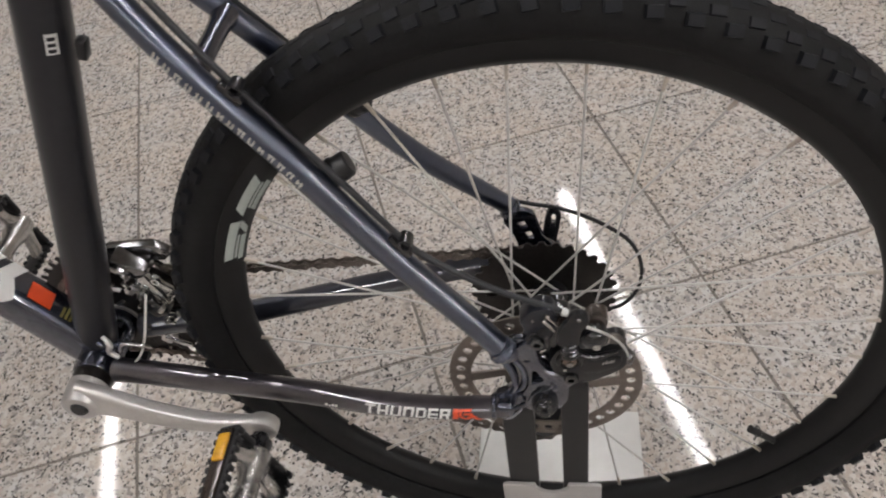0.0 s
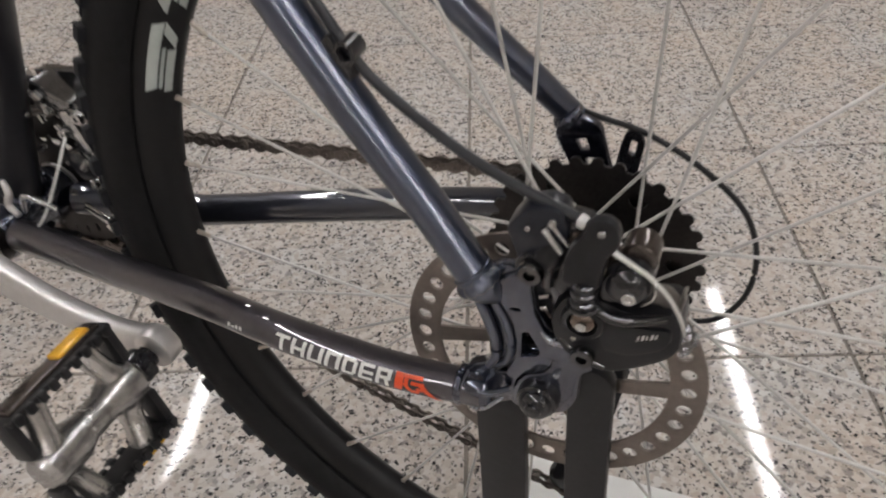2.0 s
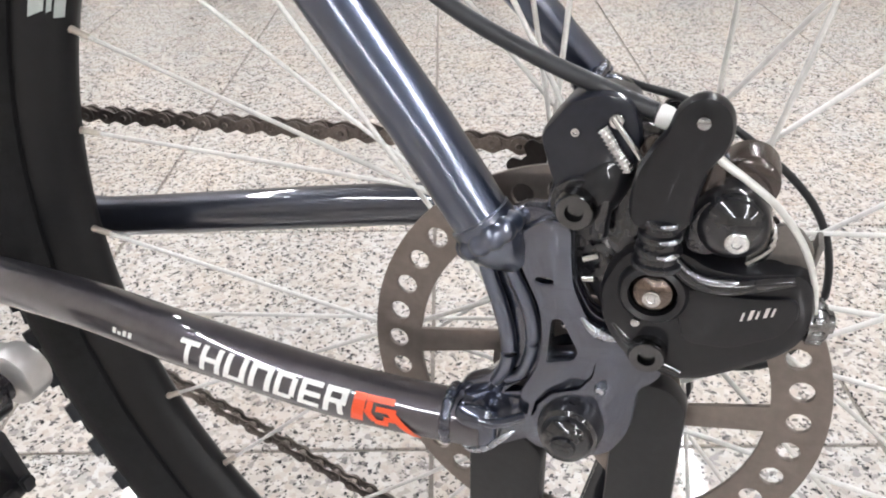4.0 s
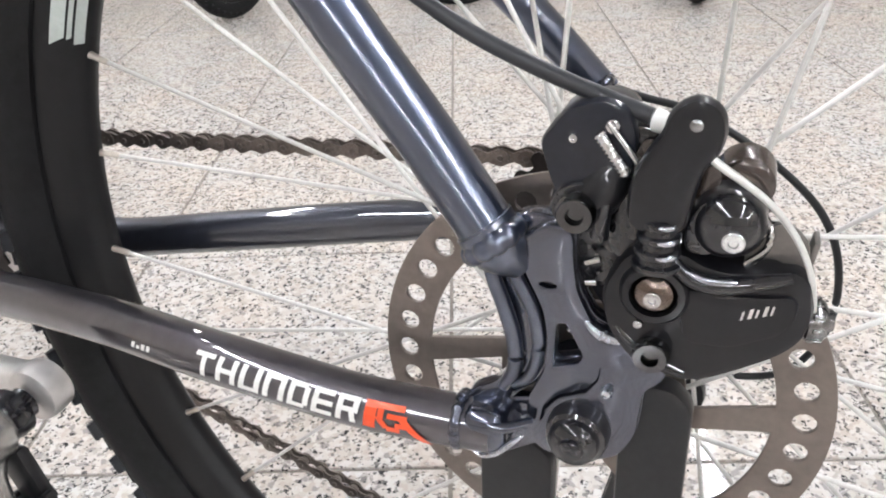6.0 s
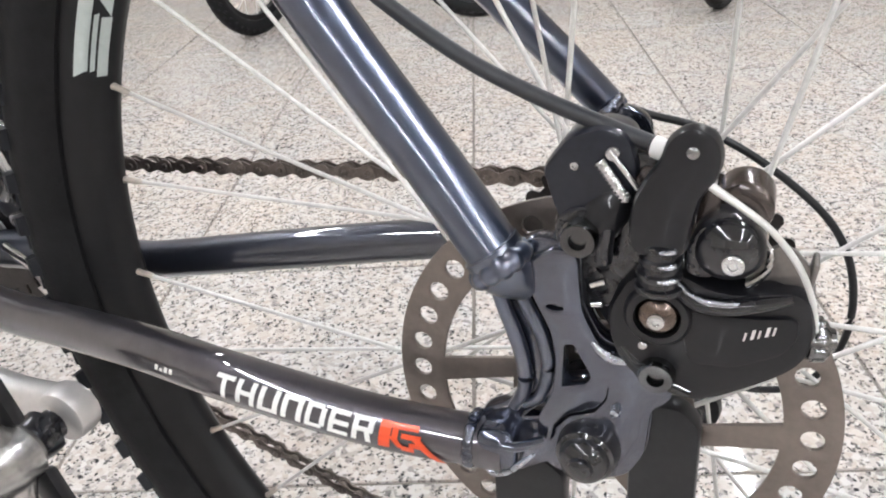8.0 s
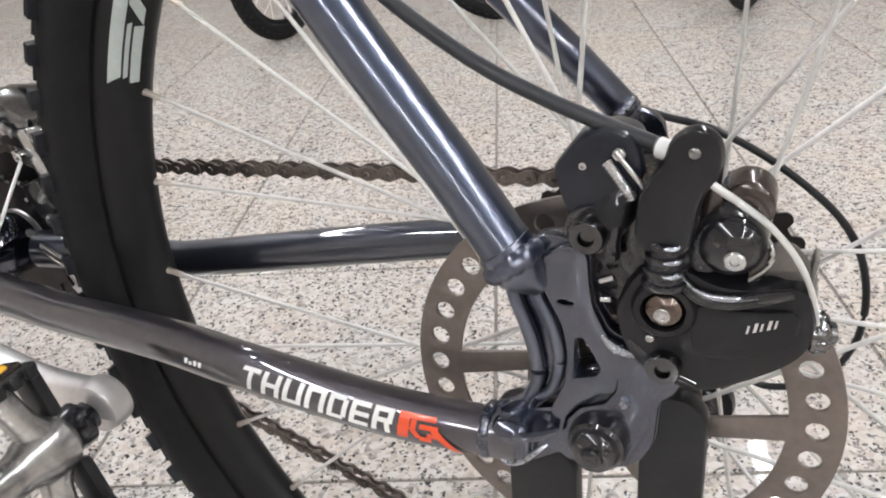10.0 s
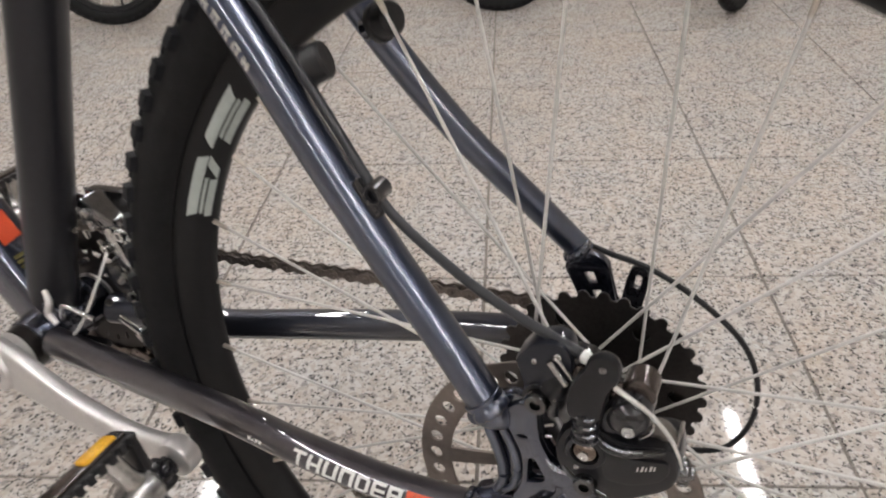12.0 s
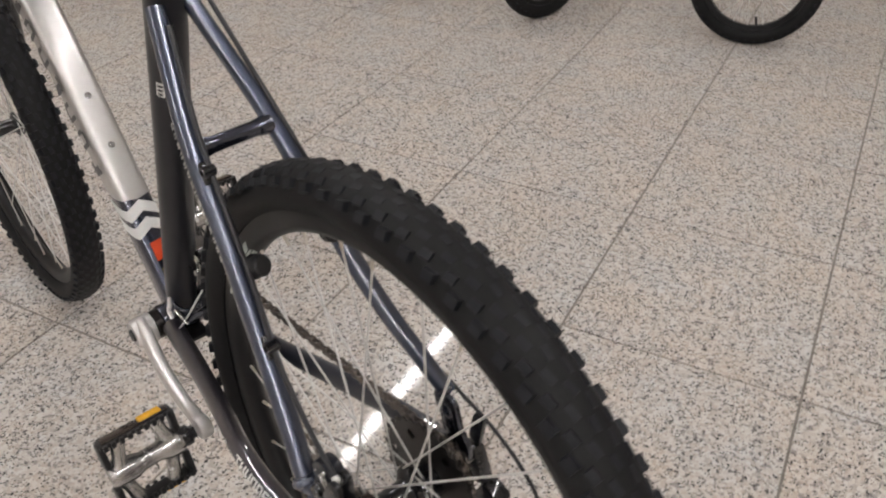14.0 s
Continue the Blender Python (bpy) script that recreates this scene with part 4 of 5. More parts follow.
part("cable_arm", sheet([rounded(GUARD, 0.003), rounded([(0.0062, 0.4045), (0.0125, 0.4030), (0.0138, 0.4155), (0.0082, 0.4168)], 0.002)], 0.006, 0.001, Matrix.Translation((0, 0.091, 0))), GLOSS_BLACK, rd, "black looped arm")
RD_CABLE = [(-0.136, 0.0625, 0.560), (-0.100, 0.074, 0.505), (-0.060, 0.085, 0.458), (-0.030, 0.092, 0.4335), (-0.010, 0.092, 0.4265), (0.017, 0.091, 0.4205), (0.050, 0.092, 0.402), (0.080, 0.093, 0.375), (0.0935, 0.094, 0.343), (0.0935, 0.094, 0.307), (0.079, 0.094, 0.279), (0.054, 0.094, 0.270), (0.040, 0.093, 0.276)]
part("gear_cable", tube(RD_CABLE, 0.0020, 12, 8), BLACK, bike, "black gear cable looping to the derailleur")

# ---- crankset
def chainring(teeth, y, parent, material, hole):
    r = teeth * 0.0127 / (2 * math.pi)
    line = []
    for k in range(teeth):
        w, d = 2 * math.pi * k / teeth, 2 * math.pi / teeth
        line += [(BB.x + rr * math.cos(w + o * d), BB.z + rr * math.sin(w + o * d)) for rr, o in ((r - 0.0035, -0.22), (r + 0.003, -0.08), (r + 0.003, 0.08), (r - 0.0035, 0.22))]
    return part("chainring", sheet([line, ring_line(hole, 40, BB.x, BB.z)], 0.0022, 0.0, Matrix.Translation((0, y, 0))), material, parent, smooth=False)


spider = bmesh.new()
for k in range(4):
    w = radians(45 + 90 * k)
    d = Vector((math.cos(w), 0, math.sin(w)))
    box((0.060, 0.008, 0.018), Vector((BB.x, 0.0455, BB.z)) + d * 0.030, 0.003, Matrix.Rotation(-w, 3, "Y"), spider)
lathe([(0.0, 0.062), (0.016, 0.062), (0.019, 0.058), (0.019, 0.040), (0.0, 0.040)], BB, sides=24, bm=spider)
crankset = part("crankset", spider, ALLOY, bike, "silver crank spider with three chainrings")
chainring(22, 0.0405, crankset, DARKSTEEL, 0.022)
chainring(32, 0.0482, crankset, DARKSTEEL, 0.040)
chainring(42, 0.0555, crankset, DARKSTEEL, 0.052)
part("axle", lathe([(0.0, -0.066), (0.008, -0.066), (0.0085, -0.064), (0.0085, 0.06), (0, 0.06)], BB, sides=18), STEEL, crankset)


def arm_mesh(root, tip, mid):
    """A forged crank arm: a rounded bar through three points, wide at both eyes."""
    pts = catmull([root, mid, tip], 12)
    own = bmesh.new()
    rows = []
    for k, p in enumerate(pts):
        f = k / (len(pts) - 1)
        wide = 0.0130 * (1 - f) ** 2 + 0.0096 + 0.0035 * max(0, f - 0.85) / 0.15
        thick = 0.0072 + 0.001 * (1 - f)
        t = Vector(pts[min(k + 1, len(pts) - 1)] - pts[max(k - 1, 0)]).normalized()
        up = Vector((0, 1, 0)).cross(t).normalized()
        out = t.cross(up)
        rows.append([own.verts.new(Vector(p) + up * (wide * s(math.cos(w))) + out * (thick * s(math.sin(w)))) for w in np.linspace(0, 2 * math.pi, 20, endpoint=False) for s in [lambda v: math.copysign(abs(v) ** 0.6, v)]])
    for p, q in zip(rows, rows[1:]):
        for k in range(20):
            own.faces.new((p[k], p[(k + 1) % 20], q[(k + 1) % 20], q[k]))
    own.faces.new(rows[0][::-1])
    own.faces.new(rows[-1])
    return own


CRANK_TIP = Vector((-0.252, -0.079, 0.317))
arm = arm_mesh(BB + Vector((0.0, -0.058, 0)), CRANK_TIP, Vector((-0.345, -0.0725, 0.3175)))
lathe([(0.0, -0.0076), (0.0115, -0.0076), (0.0135, -0.0064), (0.0142, -0.004), (0.0142, 0.004), (0.0135, 0.0064), (0.0115, 0.0076), (0.0, 0.0076)], CRANK_TIP, sides=28, bm=arm)
lathe([(0.0, -0.014), (0.016, -0.014), (0.0185, -0.011), (0.0195, 0.012), (0.0, 0.012)], BB + Vector((0, -0.058, 0)), sides=28, bm=arm)
crank = part("crank_arm", arm, ALLOY, bike, "satin silver crank arm")
part("crank_bolt", lathe([(0.0, -0.0745), (0.007, -0.0745), (0.0085, -0.0728), (0.009, -0.0715), (0, -0.0715)], BB, sides=20), BLACK, crank, "black bolt cover")


def pedal(place, yaw, tip, lit=True):
    """A cage pedal hanging from the crank; local y along its axle, local z across its tread."""
    p = part("pedal", lathe([(0.0, -0.098), (0.010, -0.098), (0.0135, -0.094), (0.0140, -0.072), (0.0105, -0.062), (0.0105, -0.044), (0.0145, -0.034), (0.0150, -0.020), (0.012, -0.0165), (0.0, -0.0165)], sides=24), CASTALLOY, bike, "silver cast pedal with a black cage")
    for s in (-1, 1):
        for y0, y1 in ((-0.027, -0.037), (-0.087, -0.077)):
            part("arm", tube([(0.0, y0, 0.004 * s), (0.002 * s, (y0 + y1) / 2, 0.020 * s), (0.001 * s, y1, 0.040 * s)], [0.0110, 0.0075, 0.0085], 16, 6), CASTALLOY, p, "cast silver arm")
        cage = bmesh.new()
        box((0.021, 0.082, 0.0045), (0, -0.056, 0.0405 * s), 0.0014, bm=cage)
        for k in range(9):
            for x in (-0.0112, 0.0112):
                box((0.0045, 0.005, 0.0065), (x, -0.0205 - 0.0089 * k, 0.0395 * s), 0.001, bm=cage)
        part("cage", cage, BLACK, p, "black toothed cage plate")
        if lit:
            part("reflector", box((0.0115, 0.026, 0.006), (0.0, -0.038, 0.0448 * s), 0.0015), AMBER, p, "amber reflector")
        part("reflector_mount", box((0.0135, 0.074, 0.004), (0.0, -0.056, 0.0436 * s), 0.0012), BROWN, p)
        for y in (-0.0175, -0.0955):
            part("cage_end", box((0.017, 0.0075, 0.030), (0.0, y, 0.0275 * s), 0.003), BLACK, p)
    part("spindle", lathe([(0.0, -0.02), (0.0100, -0.02), (0.0120, -0.012), (0.0120, -0.006), (0.008, -0.005), (0.008, 0.0), (0.0, 0.0)], sides=18), GLOSS_BLACK, p)
    p.matrix_basis = Matrix.Translation(place) @ Matrix.Rotation(radians(yaw), 4, "Z") @ Matrix.Rotation(radians(tip), 4, "Y")
    return p


pedal(CRANK_TIP + Vector((0, -0.0105, 0)), 0, -17)
FAR_TIP = Vector((2 * BB.x - CRANK_TIP.x, 0.082, 0.323))
arm = arm_mesh(BB + Vector((0.0, 0.062, 0)), FAR_TIP, Vector((-0.519, 0.075, 0.3225)))
lathe([(0.0, -0.0105), (0.0135, -0.0105), (0.0158, -0.0085), (0.0158, 0.0085), (0.0135, 0.0105), (0.0, 0.0105)], FAR_TIP, sides=28, bm=arm)
part("crank_arm", arm, ALLOY, bike, "satin silver crank arm")
pedal(FAR_TIP + Vector((0, 0.0105, 0)), 180, 12, False)

# ---- front derailleur and the parts round the bottom bracket
def cage_line(r0, r1, w0, w1):
    return [(BB.x + r1 * math.cos(w), BB.z + r1 * math.sin(w)) for w in np.linspace(w0, w1, 14)] + [(BB.x + r0 * math.cos(w), BB.z + r0 * math.sin(w)) for w in np.linspace(w1, w0, 14)]


fd = part("front_derailleur", box((0.034, 0.024, 0.016), (-0.372, 0.022, 0.424), 0.004, Matrix.Rotation(radians(18), 3, "Y")), PRESSED_DARK, bike, "bright steel front derailleur beside the seat tube")
for y in (0.0435, 0.0535):
    part("cage", sheet([cage_line(0.070, 0.098, radians(20), radians(86))], 0.0014, 0.0003, Matrix.Translation((0, y, 0))), DARKSTEEL, fd, "bent dark cage plate")
part("link", box((0.036, 0.006, 0.012), (-0.354, 0.014, 0.408), 0.0025, Matrix.Rotation(radians(42), 3, "Y")), CASTALLOY, fd, "bright link")
part("link", box((0.030, 0.006, 0.010), (-0.364, 0.020, 0.392), 0.0025, Matrix.Rotation(radians(10), 3, "Y")), CASTALLOY, fd)
part("link", box((0.012, 0.010, 0.034), (-0.356, 0.012, 0.404), 0.003, Matrix.Rotation(radians(-20), 3, "Y")), STEEL, fd, "bright bent link")
part("link", box((0.020, 0.018, 0.024), (-0.366, 0.018, 0.372), 0.004, Matrix.Rotation(radians(-25), 3, "Y")), GLOSS_BLACK, fd, "black spring housing")
part("spring", tube([(-0.352 + 0.007 * math.cos(k * 1.2), 0.008 + 0.0012 * k, 0.386 + 0.007 * math.sin(k * 1.2)) for k in range(16)], 0.0011, 8, 3), STEEL, fd, "bright coil spring")
bolt((-0.345, 0.008, 0.420), 0.0048, fd, "clamp_bolt", STEEL, depth=0.005)
bolt((-0.362, 0.006, 0.404), 0.0040, fd, "clamp_bolt", STEEL, depth=0.004)
bolt((-0.352, 0.006, 0.364), 0.0046, fd, "clamp_bolt", STEEL, depth=0.004)
part("strap", box((0.026, 0.003, 0.006), (-0.346, -0.006, 0.345), 0.001, Matrix.Rotation(radians(28), 3, "Y")), STEEL, fd, "bright strap end")
# made-up bright bits, strewn at random to give the derailleur its glints
random.seed(11)
for k in range(26):
    p = Vector((random.uniform(-0.392, -0.330), random.uniform(0.0, 0.03), random.uniform(0.345, 0.432)))
    q = p + Vector((random.uniform(-0.008, 0.008), 0.0, random.uniform(-0.008, 0.008)))
    part("pin", tube([p, q], random.uniform(0.0014, 0.0034), 8, 1), STEEL if k % 2 else CASTALLOY, fd, "bright bit standing in for a glint")
part("guide_plate", sheet([rounded([(-0.398, 0.430), (-0.352, 0.438), (-0.338, 0.430), (-0.345, 0.421), (-0.392, 0.420)], 0.004)], 0.010, 0.002, Matrix.Translation((0, 0.036, 0))), PRESSED_DARK, fd, "bright pressed guide")
clamp = part("cable_clamp", tube([(-0.404, -0.026, 0.372), (-0.398, -0.030, 0.365), (-0.402, -0.031, 0.355), (-0.395, -0.032, 0.348)], [0.0022, 0.0028, 0.0028, 0.0024], 12, 6), ALLOY, bike, "bent bright wire clip")
part("loop", tube([(-0.396, -0.026, 0.348), (-0.385, -0.029, 0.366), (-0.370, -0.029, 0.366), (-0.362, -0.026, 0.360)], 0.0022, 12, 6), STEEL, clamp, "bright bent loop")
part("gear_cable", tube([(-0.424, -0.022, 0.300), (-0.388, -0.030, 0.335), (-0.368, -0.026, 0.362), (-0.360, 0.004, 0.404)], 0.0011, 8, 6), CLEARWIRE, bike, "bare steel gear wire")
part("cable_guide", box((0.034, 0.026, 0.006), (-0.415, 0, 0.2965), 0.002), BLACK, bike)

# ---- sticker and clip on the seat tube
SEAT = np.array([SEAT_FOOT, SEAT_FOOT.lerp(SEAT_TOP, 0.5), SEAT_TOP])
sticker = part("sticker", wrap(flat_bars([(0.0, -0.0042, 0.0165, 0.0084, 0.0)]), SEAT, 0.0193, 0.368, side=(0.80, -1, 0.1)), WHITE, seat_tube, "small worn white sticker")
for k in range(3):
    part("print", wrap(flat_bars([(0.0016 + 0.0048 * k, -0.0024, 0.0030, 0.0052, 0.0)]), SEAT, 0.0193, 0.368, 0.0008, side=(0.80, -1, 0.1)), PAINT_MATT, sticker)
part("cable_clip", box((0.008, 0.010, 0.016), (-0.2965, -0.006, 0.664), 0.002, Matrix.Rotation(radians(18), 3, "Y")), BLACK, seat_tube, "small black cable clip")

# ---- brake hose along the stay
BRAKE_CABLE = [(-0.255, -0.018, 0.752), (-0.205, -0.035, 0.680), (-0.157, -0.044, 0.612), (-0.120, -0.0505, 0.564), (-0.0935, -0.0585, 0.5325), (-0.079, -0.0615, 0.5175), (-0.046, -0.068, 0.4985), (-0.020, -0.0735, 0.4885), (0.004, -0.078, 0.4815), (0.016, -0.080, 0.4782)]
part("brake_cable", tube(BRAKE_CABLE, 0.0026, 14, 8), CABLE, bike, "black brake cable sheath")
# steel end in decal white: its bright reflection is put into the colour
part("cable_ferrule", tube([(0.0172, -0.0806, 0.4776), (0.0190, -0.0813, 0.4773), (0.0212, -0.0818, 0.4766)], [0.0033, 0.0033, 0.0027], 14, 1), WHITE, bike, "metal cable end with its reflection painted white")
TOP_CABLE = [(-0.270, 0.027, 0.768), (-0.221, 0.042, 0.690), (-0.178, 0.053, 0.626), (-0.136, 0.0625, 0.560)]
part("gear_cable", tube(TOP_CABLE, 0.0024, 12, 8), CABLE, bike, "black gear cable along the stay")

# ---- brake caliper
def plate(name, outline, y, thick, bevel, material, parent, label="", corner=0.003, holes=()):
    """A flat casting in the x-z plane with rounded corners; y: its middle."""
    return part(name, sheet([rounded(outline, corner, 5), *holes], thick, bevel, Matrix.Translation((0, y, 0))), material, parent, label)


def dome(name, x, z, r, front, back, bulge, material, parent, label=""):
    """A round housing with a domed face towards -y."""
    face = [(r * math.sin(q), front + bulge * (1 - math.cos(q))) for q in np.linspace(0, math.pi / 2, 8)]
    return part(name, lathe([*face, (r, back), (0.0, back)], sides=36, centre=(x, 0, z)), material, parent, label)


BODY = [(0.0060, 0.4200), (0.0120, 0.4330), (0.0250, 0.4350), (0.0320, 0.4310), (0.0410, 0.4300), (0.0500, 0.4320), (0.0585, 0.4335), (0.0606, 0.4220), (0.0592, 0.4140), (0.0535, 0.4080), (0.0440, 0.4015), (0.0355, 0.3962), (0.0285, 0.3945), (0.0140, 0.4000), (0.0080, 0.4090)]
cal = plate("brake_caliper", BODY, -0.0745, 0.0240, 0.0032, CAST, bike, "black mechanical disc brake caliper", 0.004)
STEP_FACE = [(0.0265, 0.4245), (0.0330, 0.4265), (0.0400, 0.4255), (0.0500, 0.4265), (0.0575, 0.4280), (0.0580, 0.4225), (0.0550, 0.4165), (0.0420, 0.4095), (0.0300, 0.4090)]
plate("cast_step", STEP_FACE, -0.0868, 0.0028, 0.0011, CAST, cal, "raised face of the casting")
part("lip", tube([(0.0200, -0.0868, 0.4400), (0.0245, -0.0876, 0.4345), (0.0305, -0.0882, 0.4302), (0.0390, -0.0882, 0.4300), (0.0480, -0.0874, 0.4322), (0.0560, -0.0860, 0.4340)], [0.0014, 0.0021, 0.0026, 0.0027, 0.0024, 0.0016], 14, 6), GLOSS_BLACK, cal, "glossy rounded lip")
# pale strip painting the highlight on the glossy lip
part("rubbed_edge", tube([(0.0275, -0.0893, 0.4335), (0.0325, -0.0896, 0.4318), (0.0390, -0.0896, 0.4318), (0.0425, -0.0892, 0.4322)], [0.0005, 0.0011, 0.0012, 0.0005], 12, 6), EDGE_HIGHLIGHT, cal, "painted highlight along the lip")
part("lip", tube([(0.0085, -0.0850, 0.4090), (0.0140, -0.0858, 0.4030), (0.0215, -0.0860, 0.3985), (0.0300, -0.0858, 0.3950)], 0.0016, 12, 6), GLOSS_BLACK, cal, "glossy rounded lip")
ARM = [(-0.0100, 0.4490), (-0.0128, 0.4560), (-0.0158, 0.4660), (-0.0090, 0.4752), (0.0000, 0.4785), (0.0060, 0.4770), (0.0085, 0.4690), (0.0070, 0.4570), (0.0040, 0.4470), (-0.0030, 0.4440)]
plate("pad_housing", ARM, -0.0755, 0.0160, 0.0022, HOUSING, cal, "blue-black block of the pad housing", 0.002)
for x, z, q in ((0.0035, 0.4735, 0.0022), (-0.0075, 0.4690, 0.0014)):
    bolt((x, -0.0838, z), q, cal, "stop_screw", STEEL, depth=0.0015)
part("lug", tube([(-0.0035, -0.0790, 0.4470), (0.0020, -0.0800, 0.4540), (0.0055, -0.0795, 0.4595)], [0.0075, 0.0070, 0.0050], 20, 6), CAST, cal, "rounded lug beside the bolt")
COLUMN = [(0.0060, 0.4640), (0.0085, 0.4715), (0.0185, 0.4700), (0.0195, 0.4420), (0.0140, 0.4280), (0.0050, 0.4330), (0.0045, 0.4480)]
plate("column", COLUMN, -0.0735, 0.0140, 0.0020, GLOSS_BLACK, cal, "black column behind the lever")
plate("cover", [(0.0100, 0.4640), (0.0128, 0.4698), (0.0168, 0.4680), (0.0172, 0.4600), (0.0125, 0.4590)], -0.0815, 0.0022, 0.0007, BROWN, cal, "brown spring cover", 0.002)
MOUNT = [(-0.0155, 0.4375), (-0.0125, 0.4530), (-0.0005, 0.4535), (0.0035, 0.4375), (0.0115, 0.4225), (0.0195, 0.4085), (0.0265, 0.3985), (0.0225, 0.3900), (0.0125, 0.3945), (0.0055, 0.4065), (-0.0025, 0.4185)]
part("guide_pin", tube([(0.0012, -0.0825, 0.4375), (0.0016, -0.0835, 0.4440), (0.0024, -0.0835, 0.4520)], 0.0029, 16, 5), GLOSS_BLACK, cal, "glossy black guide pin")
# added steel stud that stands in for a specular dot below the pivot
dome("set_screw", 0.0152, 0.4118, 0.0016, -0.0888, -0.0860, 0.0010, STEEL, cal, "small steel stud standing in for a glint")
plate("mount_bracket", MOUNT, -0.0720, 0.0070, 0.0018, GLOSS_BLACK, cal, "black mounting bracket", 0.005)
LEVER = [(0.0125, 0.4475), (0.0122, 0.4540), (0.0130, 0.4615), (0.0165, 0.4690), (0.0200, 0.4740), (0.0212, 0.4800), (0.0258, 0.4835), (0.0305, 0.4815), (0.0318, 0.4760), (0.0302, 0.4705), (0.0270, 0.4665), (0.0258, 0.4610), (0.0246, 0.4540), (0.0240, 0.4475)]
lever = plate("lever_arm", LEVER, -0.0885, 0.0070, 0.0026, CAST, cal, "black cable lever arm", 0.003)
dome("rivet", 0.0262, 0.4785, 0.0019, -0.0932, -0.0900, 0.0009, PRESSED_DARK, lever, "worn rivet head")
bolt((0.0128, -0.0812, 0.4530), 0.0018, cal, "stop_screw", STEEL, depth=0.0016)
bolt((0.0142, -0.0812, 0.4590), 0.0012, cal, "stop_screw", STEEL, depth=0.0013)
rings = [(0.0, 0.0006)]
for k, q in enumerate((0.0058, 0.0064, 0.0069, 0.0073)):
    rings += [(q * 0.80, -0.0045 * k), (q * 0.96, -0.0045 * k - 0.0006), (q, -0.0045 * k - 0.0014), (q * 0.96, -0.0045 * k - 0.0023), (q * 0.80, -0.0045 * k - 0.0030)]
part("rubber_bellows", lathe(rings + [(0.0, -0.0172)], axis="z", sides=28, centre=(0.0190, -0.0880, 0.4492)), GLOSS_BLACK, cal, "ribbed black boot")
# pale arcs painting the highlights on the boot's folds
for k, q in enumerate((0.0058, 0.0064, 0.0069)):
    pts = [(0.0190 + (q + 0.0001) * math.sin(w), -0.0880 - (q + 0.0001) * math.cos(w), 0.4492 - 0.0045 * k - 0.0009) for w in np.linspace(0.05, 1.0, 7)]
    part("rubbed_ring", tube(pts, [0.0003, 0.0006, 0.0008, 0.0009, 0.0009, 0.0008, 0.0004], 10, 1), EDGE_HIGHLIGHT, cal, "painted highlight on a fold of the boot")
part("pivot_boss", lathe([(0.0072, -0.0895), (0.0092, -0.0895), (0.0102, -0.0884), (0.0106, -0.0860), (0.0106, -0.0720), (0.0072, -0.0720)], sides=36, centre=(0.0192, 0, 0.4235), closed=True), CAST, cal, "round boss of the pivot")
pivot = dome("pivot_bolt", 0.0192, 0.4235, 0.0071, -0.0912, -0.0820, 0.0050, BRONZE, cal, "domed bronze-brown pivot bolt")
# added steel tip that stands in for the glint at the dome's centre
bolt((0.0192, -0.0912, 0.4235), 0.0026, pivot, "socket", STEEL, depth=0.0010, label="steel tip standing in for the bolt's glint")
for x, z, q, name in ((-0.0052, 0.4470, 0.0062, "upper"), (0.0200, 0.4015, 0.0060, "lower")):
    head = bolt((x, -0.0845, z), q, cal, "mount_bolt", BOLTBLACK, depth=0.0062, label="dark socket-headed bolt")
    part("washer", lathe([(q * 0.6, -0.0852), (q * 1.28, -0.0852), (q * 1.34, -0.0845), (q * 1.34, -0.0835), (q * 0.6, -0.0835)], sides=28, centre=(x, 0, z), closed=True), GLOSS_BLACK, head)
knob = dome("adjuster_knob", 0.0372, 0.4478, 0.0105, -0.0915, -0.0680, 0.0075, GLOSS_BLACK, cal, "glossy round adjuster knob")
bolt((0.0392, -0.0912, 0.4458), 0.0032, knob, "adjuster_screw", STEEL, depth=0.0014, label="bright adjuster screw")
plate("bridge", [(0.0272, 0.4400), (0.0285, 0.4500), (0.0320, 0.4545), (0.0360, 0.4520), (0.0340, 0.4400)], -0.0850, 0.0060, 0.0020, GLOSS_BLACK, cal, "glossy cast bridge")
dome("piston_cover", 0.0400, 0.4562, 0.0084, -0.0780, -0.0640, 0.0022, BROWN, cal, "smoky brown domed cover")
plate("shield", [(0.0278, 0.4520), (0.0290, 0.4625), (0.0325, 0.4640), (0.0340, 0.4540), (0.0325, 0.4500)], -0.0800, 0.0020, 0.0006, BROWN, cal, "smoky brown shield", 0.0015)
BRACKET = [(0.0430, 0.4360), (0.0465, 0.4425), (0.0500, 0.4475), (0.0545, 0.4470), (0.0590, 0.4420), (0.0605, 0.4340), (0.0602, 0.4255), (0.0540, 0.4290), (0.0465, 0.4285)]
plate("cable_bracket", BRACKET, -0.0800, 0.0022, 0.0006, PRESSED, cal, "pressed steel bracket with an oval hole", 0.002, (ring_line(0.0026, 18, 0.0500, 0.4345, 1.7, 1.0),))
part("bracket_flange", box((0.0018, 0.0090, 0.0150), (0.0602, -0.0770, 0.4360), 0.0007, Matrix.Rotation(radians(8), 3, "Y")), PRESSED, cal, "bent edge of the bracket")
grip = lathe([(0.0, 0.0), (0.0042, 0.0), (0.0046, 0.0010), (0.0046, 0.0040), (0.0062, 0.0046), (0.0066, 0.0058), (0.0066, 0.0090), (0.0058, 0.0102), (0.0038, 0.0108), (0.0034, 0.0125), (0.0, 0.0128)], axis="x", sides=20)
bmesh.ops.transform(grip, matrix=Matrix.Translation((0.0570, -0.0800, 0.4172)) @ Matrix.Rotation(radians(12), 4, "Z"), verts=grip.verts)
